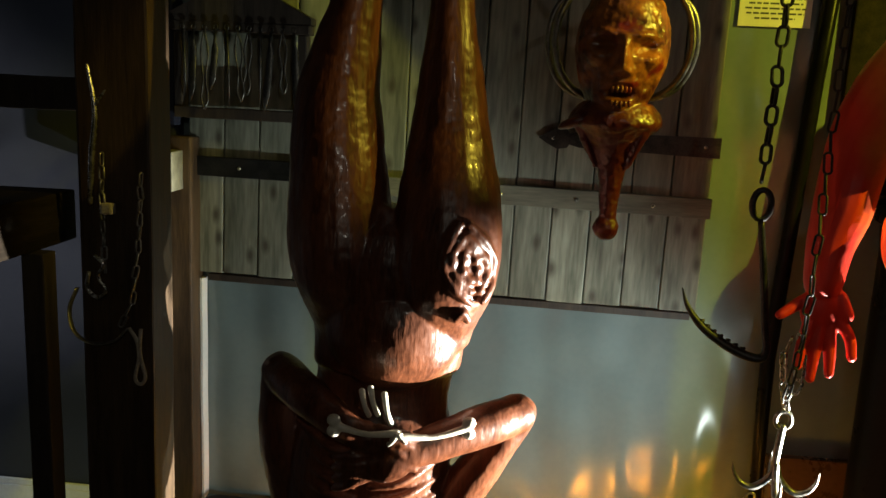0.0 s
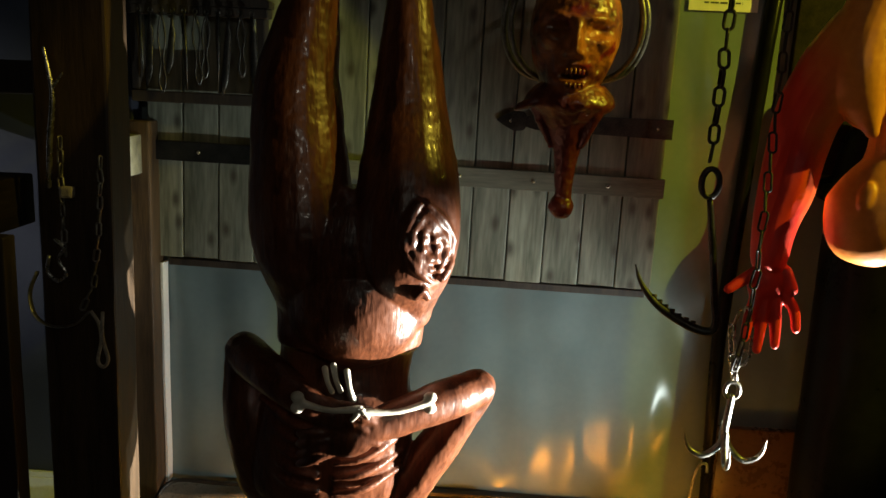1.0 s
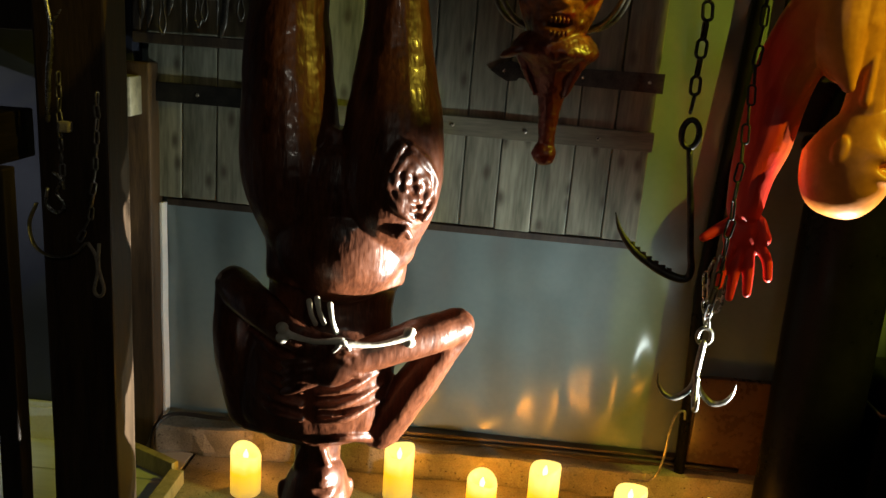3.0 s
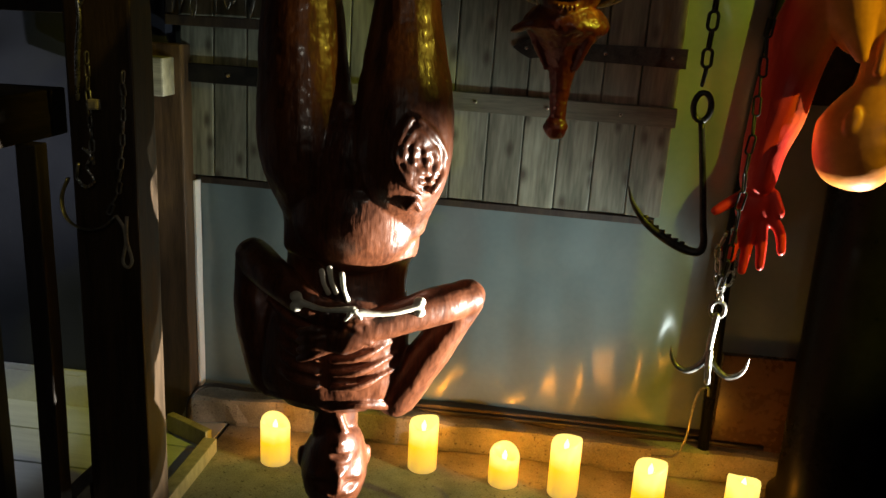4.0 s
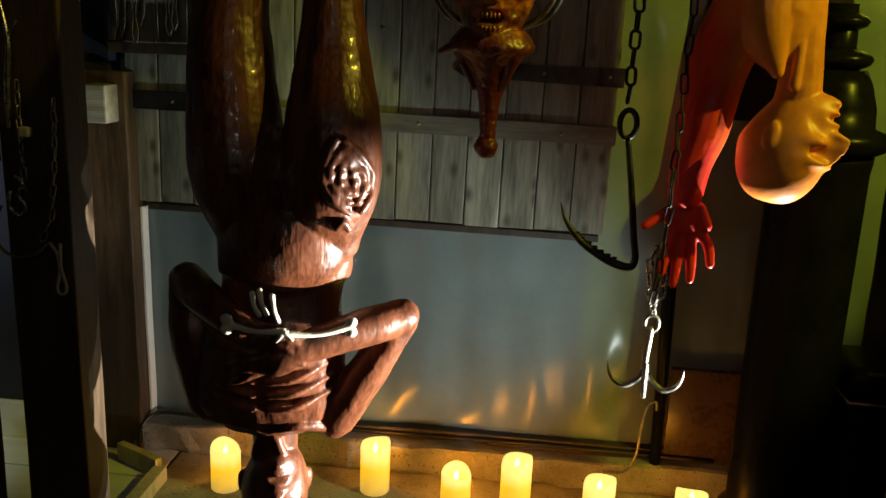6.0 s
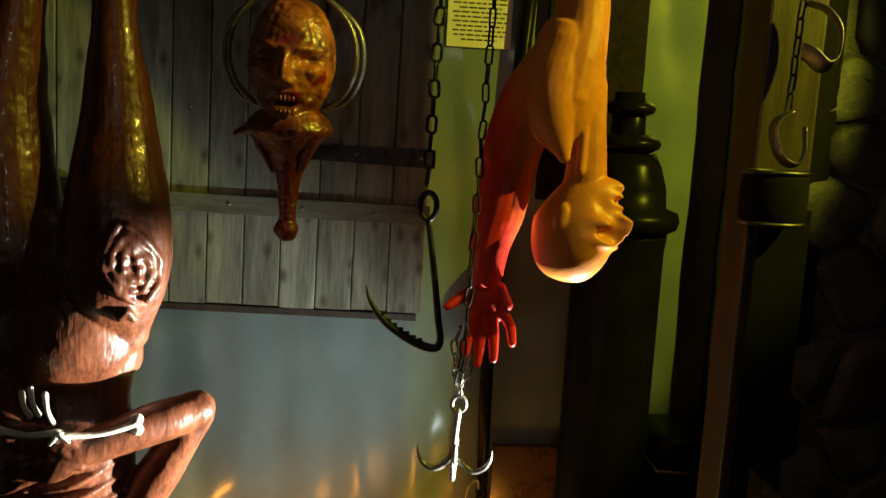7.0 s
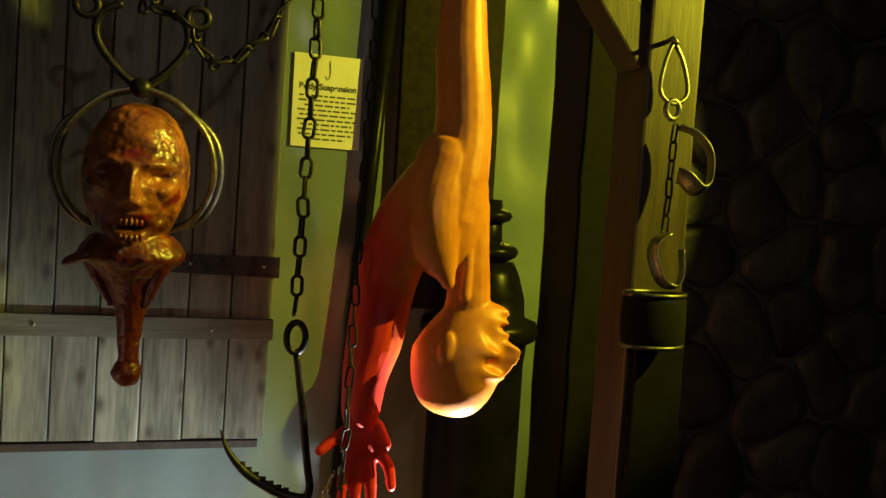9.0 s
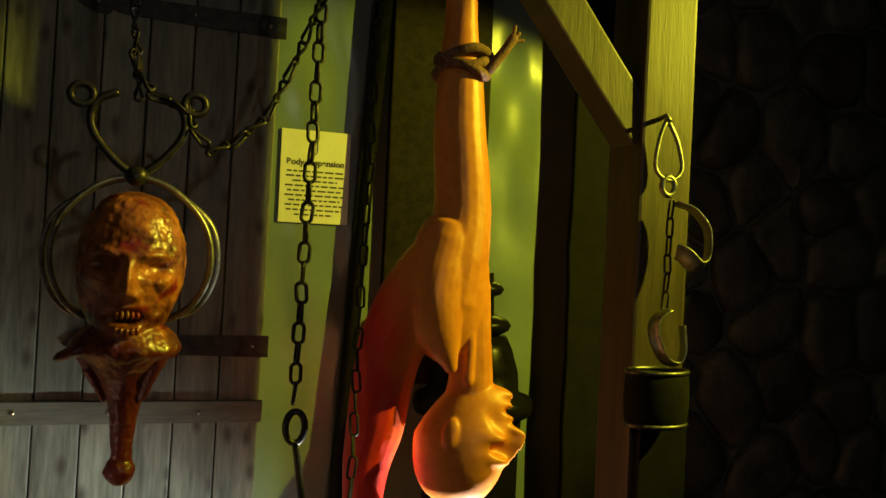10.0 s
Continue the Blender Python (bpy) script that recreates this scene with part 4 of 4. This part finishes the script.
def big_hook():
    root = thing("meat_hook", (0.505, 1.75, 1.33), "large black iron hook with a serrated point", "hook")
    inv = Vector((-0.505, -1.75, -1.33))
    ring = [Vector((0.508 + 0.021 * math.cos(a), 1.75, 1.288 + 0.034 * math.sin(a))) + inv for a in [k * math.pi / 8 for k in range(16)]]
    part("eye", sweep(ring, 0.0075, 8, closed=True), IRON, root, "iron eye", True)
    bm = bmesh.new()
    line = smooth_line([(0.51, 1.75, 1.255, 0.0075), (0.53, 1.75, 1.13, 0.0085), (0.548, 1.75, 1.0, 0.009), (0.556, 1.75, 0.95, 0.0095), (0.545, 1.752, 0.925, 0.0105), (0.505, 1.76, 0.93, 0.0115), (0.455, 1.775, 0.953, 0.011),
                        (0.41, 1.785, 0.985, 0.0095), (0.375, 1.795, 1.03, 0.006), (0.36, 1.8, 1.072, 0.0015)], 6)
    sweep([Vector(q[:3]) + inv for q in line], [q[3] for q in line], 10, bm=bm)
    for k in range(7):
        q = line[30 + 2 * k]
        box(q[0] - 0.006, q[0] + 0.006, q[1] - 0.004, q[1] + 0.004, q[2] + 0.004, q[2] + 0.017, bm=bm, m=Matrix.Translation(inv))
    part("shank", bm, IRON, root, "curved serrated iron shank", True)
    return root


big_hook()


def grapple():
    root = thing("grapple_hook", (0.61, 1.74, 0.8), "steel grapple with four curved hooks", "hook")
    inv = Vector((-0.61, -1.74, -0.8))
    ring = [Vector((0.612 + 0.018 * math.cos(a), 1.74, 0.782 + 0.022 * math.sin(a))) + inv for a in [k * math.pi / 8 for k in range(16)]]
    part("eye", sweep(ring, 0.006, 8, closed=True), DULL, root, "steel eye", True)
    part("shank", limb([(*(Vector((0.612, 1.74, 0.765)) + inv), 0.009), (*(Vector((0.606, 1.74, 0.68)) + inv), 0.009), (*(Vector((0.61, 1.74, 0.63)) + inv), 0.008)], bmesh.new(), 10), DULL, root, "", True)
    for a in (172, 350, 262, 80):
        c, s = math.cos(radians(a)), math.sin(radians(a))
        line = smooth_line([(0, 0, 0.675, 0.0085), (0.012, 0, 0.635, 0.0085), (0.045, 0, 0.605, 0.008), (0.075, 0, 0.612, 0.0065), (0.092, 0, 0.635, 0.0045), (0.098, 0, 0.665, 0.001)], 5)
        pts = [Vector((0.608 + q[0] * c, 1.74 + q[0] * s, q[2])) + inv for q in line]
        part("hook_arm", sweep(pts, [q[3] for q in line], 10), DULL, root, "curved steel point", True)
    return root


grapple()


def shackles():
    """Ring, chain and iron cuffs on the brown post."""
    root = thing("shackles", (1.335, 1.655, 2.0), "iron shackles hanging on a ring from the post", "shackles", "shackles")
    inv = Vector((-1.335, -1.655, -2.0))

    def put(name, pts, r, label, closed=True, flat=None, mat=DULL):
        return part(name, sweep([Vector(p) + inv for p in pts], r, 10, closed=closed, flat=flat), mat, root, label, True)

    put("staple", [(1.345, 1.69, 2.02), (1.345, 1.66, 2.025), (1.345, 1.645, 2.01)], 0.006, "iron staple", closed=False)
    put("ring", smooth_line([(1.345, 1.655, 2.015), (1.372, 1.65, 1.965), (1.385, 1.645, 1.9), (1.36, 1.64, 1.872), (1.33, 1.64, 1.872), (1.31, 1.645, 1.9), (1.322, 1.65, 1.965), (1.343, 1.655, 2.014)], 4), 0.0055, "long steel ring", closed=False)
    put("collar", [(1.345 + 0.018 * math.cos(a), 1.64, 1.855 + 0.022 * math.sin(a)) for a in [k * math.pi / 7 for k in range(14)]], 0.007, "small steel ring")
    put("cuff", smooth_line([(1.36, 1.63, 1.815), (1.4, 1.615, 1.8), (1.43, 1.6, 1.755), (1.425, 1.59, 1.69), (1.395, 1.585, 1.668), (1.36, 1.59, 1.695), (1.345, 1.6, 1.7)], 5), 0.028, "open steel cuff", closed=False, flat=(0.16, (0, 1, 0)))
    put("cuff", smooth_line([(1.345, 1.62, 1.565), (1.315, 1.62, 1.545), (1.305, 1.615, 1.51), (1.325, 1.605, 1.455), (1.36, 1.6, 1.44), (1.378, 1.6, 1.47), (1.375, 1.605, 1.53)], 5), 0.022, "open steel cuff", closed=False, flat=(0.2, (0, 1, 0)))
    for k in range(6):
        ob = new("link", LINK_THIN)
        ob.parent = root
        ob.matrix_basis = Matrix.Translation(Vector((1.348 - 0.001 * k, 1.63, 1.8 - 0.043 * k)) + inv) @ pose(0, 0, 0, 4, 6 - 3 * (k % 3), 90 * (k % 2) + 20)
    return root


shackles()


def black_collar():
    """A wide black iron hoop on a bracket, low on the post."""
    root = thing("iron_collar", (1.33, 1.63, 1.36), "wide black iron collar hung on the post", "collar")
    ring = [Vector((0.075 * math.cos(a), 0.05 * math.sin(a), 0)) for a in [k * math.pi / 12 for k in range(24)]]
    part("hoop", sweep([p + Vector((0, 0, 0.0)) for p in ring], 0.062, 12, closed=True, flat=(0.12, (0, 0, 1))), FLAT_BLACK, root, "", True)
    for z in (-0.062, 0.06):
        part("rim", sweep([p * 1.03 + Vector((0, 0, z)) for p in ring], 0.006, 8, closed=True), DIM_STEEL, root, "worn rim", True)
    return root


black_collar()
# Added black board: darkens the front of the post below the collar.
tagged(part("black_board", timber(1.318, 1.452, 1.672, 1.687, FLOOR, 1.33, 0.003, cuts=10, wobble=0.002), FLAT_BLACK), "narrow black board added to darken the lower timber post", "board")

# chains, cuff and rope on the dark post
chain("chain", [(-0.99, 1.6, 1.32), (-0.992, 1.6, 1.2), (-0.988, 1.6, 1.06)], LINK_SMALL, 0.031, "thin dull chain hanging on the dark post", seed=11)
chain("chain", [(-0.897, 1.598, 1.28), (-0.903, 1.598, 1.15), (-0.92, 1.595, 1.0), (-0.95, 1.59, 0.93)], LINK_SMALL, 0.031, "thin dull chain hanging on the dark post", seed=12)


def post_cuff():
    root = thing("iron_cuff", (-0.99, 1.585, 0.93), "dull iron cuff with a twisted hook on the dark post", "cuff")
    line = smooth_line([(-0.06, 0, 0.09), (-0.075, -0.01, 0.04), (-0.06, -0.02, -0.01), (-0.02, -0.02, -0.035), (0.03, -0.01, -0.03), (0.06, 0, 0.0)], 5)
    part("band", sweep(line, 0.01, 10, flat=(0.3, (0, 1, 0))), DULL, root, "", True)
    line = smooth_line([(-0.015, 0, 0.17), (0.006, 0, 0.15), (-0.008, 0, 0.12), (0.01, 0, 0.09), (-0.01, 0, 0.07), (-0.035, 0, 0.09), (-0.03, 0, 0.13)], 5)
    part("hook", sweep(line, 0.0045, 8), STEEL, root, "small bent iron hook", True)
    return root


post_cuff()
bm = sweep(smooth_line([(-0.93, 1.592, 0.93), (-0.91, 1.59, 0.9), (-0.905, 1.588, 0.86), (-0.915, 1.588, 0.81), (-0.902, 1.588, 0.795), (-0.89, 1.588, 0.815), (-0.902, 1.588, 0.87), (-0.9, 1.59, 0.93)], 5), 0.0045, 8)
tagged(part("rope_loop", bm, TWINE, smooth=True), "grey cord loop hanging on the dark post", "rope")
bm = bmesh.new()
limb([(-1.02, 1.6, 1.22, 0.006), (-1.01, 1.595, 1.33, 0.0075), (-1.0, 1.595, 1.43, 0.006), (-1.015, 1.595, 1.53, 0.004)], bm, 10)
limb([(-1.0, 1.595, 1.44, 0.005), (-0.975, 1.595, 1.475, 0.002)], bm, 8)
tagged(part("iron_rod", bm, STEEL, smooth=True), "forked thin iron rod hanging on the dark post", "rod")
tagged(part("wooden_toggle", timber(-0.995, -0.965, 1.59, 1.612, 1.195, 1.222, 0.006, cuts=2), TWINE), "small worn toggle on a chain", "toggle")

# ---- beside the wall ----


def black_column():
    prof = [(0.17, 0), (0.17, 0.04), (0.145, 0.07), (0.145, 1.22), (0.15, 1.26), (0.15, 1.28)]
    root = thing("black_column", (1.165, 2.34, FLOOR), "glossy black turned column with knobbed collars", "column")
    part("shaft", lathe(prof, 40), BLACKPAINT, root, "", True)
    part("collar", lathe([(0.15, 1.28), (0.178, 1.295), (0.185, 1.32), (0.178, 1.345), (0.14, 1.36), (0.135, 1.42), (0.115, 1.49), (0.095, 1.53)], 40), BLACKPAINT, root, "flared black collar", True)
    for r, z, k in ((0.1, 1.56, 0.03), (0.075, 1.67, 0.027)):
        part("knob_ring", lathe([(r - 0.03, z - k), (r, z - k * 0.5), (r + 0.008, z), (r, z + k * 0.5), (r - 0.03, z + k)], 32), BLACKPAINT, root, "round black collar", True)
    part("spindle", lathe([(0.06, 1.53), (0.055, 1.6), (0.05, 1.72)], 24), BLACKPAINT, root, "", True)
    return root


black_column()
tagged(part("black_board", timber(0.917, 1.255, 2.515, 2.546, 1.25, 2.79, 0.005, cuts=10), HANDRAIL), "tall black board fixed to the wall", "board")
tagged(part("leaning_pole", sweep([(0.79, 2.46, FLOOR), (0.78, 2.495, 0.7), (0.83, 2.52, 1.6), (0.88, 2.516, 2.5)], [0.018, 0.024, 0.024, 0.03], 14), BLACKPAINT, smooth=True), "black pole leaning on the wall", "pole")
tagged(part("rust_board", timber(0.82, 1.16, 2.5, 2.53, FLOOR, 0.37, 0.004, cuts=6), RUST), "rust-brown board standing against the wall", "board")
tagged(part("bent_wire", sweep(smooth_line([(0.6, 2.4, 0.0), (0.68, 2.4, 0.01), (0.71, 2.4, 0.08), (0.72, 2.4, 0.2), (0.735, 2.4, 0.27), (0.76, 2.4, 0.28), (0.765, 2.4, 0.25)], 5), 0.0045, 8), DULL, smooth=True), "bent dull wire hook at the wall foot", "wire")
tagged(part("cable", sweep(smooth_line([(-1.14, 2.42, FLOOR + 0.01), (-1.13, 2.43, 0.0), (-1.08, 2.49, 0.035), (-0.9, 2.5, 0.03), (-0.6, 2.5, 0.035), (-0.2, 2.5, 0.03), (0.4, 2.495, 0.035), (1.0, 2.49, 0.03)], 6), 0.008, 8), RUBBER, smooth=True), "black cable lying along the curb", "cable")


def black_trunk():
    """A black chest with a rounded lid, in the dark corner."""
    root = thing("black_chest", (1.46, 2.36, FLOOR), "black chest with a rounded lid beside the column", "chest")
    part("body", box(-0.13, 0.13, -0.13, 0.13, 0, 0.5, 0.012), BLACKPAINT, root)
    bm = box(-0.135, 0.135, -0.135, 0.135, 0.502, 0.62, 0.05, segs=4)
    part("lid", bm, BLACKPAINT, root, "rounded black lid with a worn edge", True)
    part("rim", sweep([(-0.137, -0.137, 0.505), (0.137, -0.137, 0.505), (0.137, 0.137, 0.505), (-0.137, 0.137, 0.505)], 0.006, 8, closed=True), DULL, root, "worn metal rim", True)
    return root


black_trunk()


def added_lamp_hood():
    """An added, unseen floor lamp; its hood cuts low white light off above."""
    root = thing("added_hooded_lamp", (1.1, 1.66, FLOOR), "added black floor lamp, its round hood shading the upper shutter", "lamp")
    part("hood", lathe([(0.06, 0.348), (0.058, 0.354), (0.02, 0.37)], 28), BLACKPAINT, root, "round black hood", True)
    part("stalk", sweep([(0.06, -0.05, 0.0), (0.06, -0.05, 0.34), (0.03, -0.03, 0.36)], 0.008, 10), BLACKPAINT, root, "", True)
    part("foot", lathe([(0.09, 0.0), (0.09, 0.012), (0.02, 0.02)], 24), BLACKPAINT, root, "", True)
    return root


added_lamp_hood()


def unseen_flood_lamp():
    """An added, unseen flood lamp; its flap keeps the handrail in shade."""
    root = thing("unseen_flood_lamp", (1.53, 1.605, FLOOR), "added small black flood lamp, its flap shading the handrail", "lamp")
    part("stalk", sweep([(0.06, 0.03, 0.0), (0.06, 0.03, 0.44)], 0.009, 10), BLACKPAINT, root, "", True)
    part("foot", lathe([(0.08, 0.0), (0.08, 0.012), (0.02, 0.02)], 24), BLACKPAINT, root, "", True)
    part("housing", box(0.025, 0.1, -0.06, 0.06, 0.44, 0.56, 0.008), BLACKPAINT, root, "black lamp housing")
    part("flap", box(-0.21, -0.205, -0.2, -0.03, 0.3, 0.8, 0.001), BLACKPAINT, root, "thin black side flap")
    part("flap_arm", sweep([(0.03, -0.06, 0.5), (-0.2, -0.12, 0.5)], 0.004, 8), BLACKPAINT, root, "thin black arm", True)
    return root


unseen_flood_lamp()

# ---- candles ----


def candle(x, y, height, seed):
    rnd = random.Random(seed)
    root = thing("candle", (x, y, FLOOR), "lit yellow pillar candle glowing on the stone floor", "candle", "pillar candles")
    r, sides = 0.052, 28
    bm = bmesh.new()
    ph = rnd.uniform(0, 6)

    def rim(a):
        return height + 0.012 * math.sin(a + ph) + 0.006 * math.sin(2 * a + 2 * ph)

    rings = []
    for rr, f in ((r * 0.97, 0.0), (r, 0.01), (r * 1.005, 0.3), (r, 0.7), (r * 1.005, 0.94), (r * 0.96, 1.0), (r * 0.86, 0.995)):
        rings.append([bm.verts.new((rr * math.cos(a), rr * math.sin(a), f * rim(a))) for a in [2 * math.pi * j / sides for j in range(sides)]])
    for rr, dz in ((0.8, 0.012), (0.5, 0.03), (0.15, 0.034)):
        rings.append([bm.verts.new((rr * r * math.cos(a), rr * r * math.sin(a), rim(a) * (1 - 0.0) * rr + height * (1 - rr) - dz)) for a in [2 * math.pi * j / sides for j in range(sides)]])
    for a, b in zip(rings, rings[1:]):
        for j in range(sides):
            bm.faces.new((a[j], a[(j + 1) % sides], b[(j + 1) % sides], b[j]))
    bm.faces.new(list(reversed(rings[0])))
    bm.faces.new(rings[-1])
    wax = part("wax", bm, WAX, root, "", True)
    part("flame", limb([(0, 0, height - 0.034, 0.006), (0, 0, height - 0.015, 0.009), (0.001, 0, height + 0.004, 0.002)], bmesh.new(), 10), FLAME, wax, "small glowing flame tip", True)
    glow = bpy.data.lights.new("candle_glow", "POINT")
    glow.energy, glow.color, glow.shadow_soft_size = CANDLE_WATTS, (1.0, 0.34, 0.02), 0.012
    ob = new("candle_glow", glow)
    ob.location = (x, y + 0.068, FLOOR + height * 0.75)


CANDLE_WATTS = 1.2
for i, (x, y, h) in enumerate(((-0.726, 2.235, 0.155), (-0.205, 2.308, 0.18), (0.088, 2.272, 0.12), (0.295, 2.248, 0.2), (0.566, 2.148, 0.2), (0.862, 2.154, 0.185))):
    candle(x, y, h, i)

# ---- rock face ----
# Added black strip over the rock edge, so the warm light leaves it dark.
tagged(part("wall_stud", timber(1.54, 1.9, 2.44, 2.467, FLOOR, 2.79, 0.006, cuts=24, wobble=0.01), FLAT_BLACK), "added black strip that keeps the edge of the rock wall dark", "stud", kind="structure")
rock = thing("rock_wall", (2.4, 2.47, FLOOR), "dark faux-stone wall of rounded boulders", "wall", kind="structure")


def rough_slab():
    bm = box(-0.77, 0.9, 0.0, 0.078, 0, 2.9)
    for i in range(1, 30):
        bmesh.ops.bisect_plane(bm, geom=bm.verts[:] + bm.edges[:] + bm.faces[:], plane_co=(0, 0, 2.9 * i / 30), plane_no=(0, 0, 1))
    for v in bm.verts:
        if v.co.x < -0.5:
            v.co.x += 0.03 * noise.noise(Vector((0, 0, v.co.z * 6)))
    return bm


part("backing", rough_slab(), ROCK, rock)


def clip(poly, a, b):
    """The part of a polygon that is nearer to a than to b."""
    mid, d = (a + b) / 2, b - a
    out = []
    for p, q in zip(poly, poly[1:] + poly[:1]):
        sp, sq = (p - mid).dot(d), (q - mid).dot(d)
        if sp <= 0:
            out.append(p)
        if sp * sq < 0:
            out.append(p + (q - p) * (sp / (sp - sq)))
    return out


def stone(poly, centre, seed):
    """One fitted stone with a rounded, uneven face."""
    rnd = random.Random(seed)
    bm = bmesh.new()
    n = len(poly)
    rims, bulge = [], rnd.uniform(0.03, 0.06)
    for k, dep in ((0.94, 0.0), (0.92, -0.5), (0.83, -0.85), (0.5, -1.0)):
        ring = []
        for j in range(n):
            for f in (0.18, 0.5, 0.82):
                p = poly[j].lerp(poly[(j + 1) % n], f) - centre
                ring.append(bm.verts.new((p.x * k, dep * bulge + rnd.uniform(-0.005, 0.005), p.y * k)))
        rims.append(ring)
    for a, q in zip(rims, rims[1:]):
        for j in range(len(a)):
            bm.faces.new((a[j], a[(j + 1) % len(a)], q[(j + 1) % len(a)], q[j]))
    bm.faces.new(rims[-1])
    return mesh_of(bm, "stone", ROCK, True)


rnd = random.Random(9)
seeds = [Vector((-0.86 + 0.27 * col + (0.13 if row % 2 else 0) + rnd.uniform(-0.085, 0.085), 0.05 + 0.25 * row + rnd.uniform(-0.08, 0.08))) for row in range(12) for col in range(8)]
for k, s in enumerate(seeds):
    cell = [s + Vector(q) for q in ((-0.3, -0.3), (0.3, -0.3), (0.3, 0.3), (-0.3, 0.3))]
    for other in seeds:
        if other is not s and (other - s).length < 0.7 and len(cell) > 2:
            cell = clip(cell, s, other)
    if len(cell) < 3 or s.x < -0.55 or s.x > 0.9:
        continue
    ob = new("stone", stone(cell, s, k))
    ob.parent = rock
    ob.location = (s.x, 0.002, s.y)
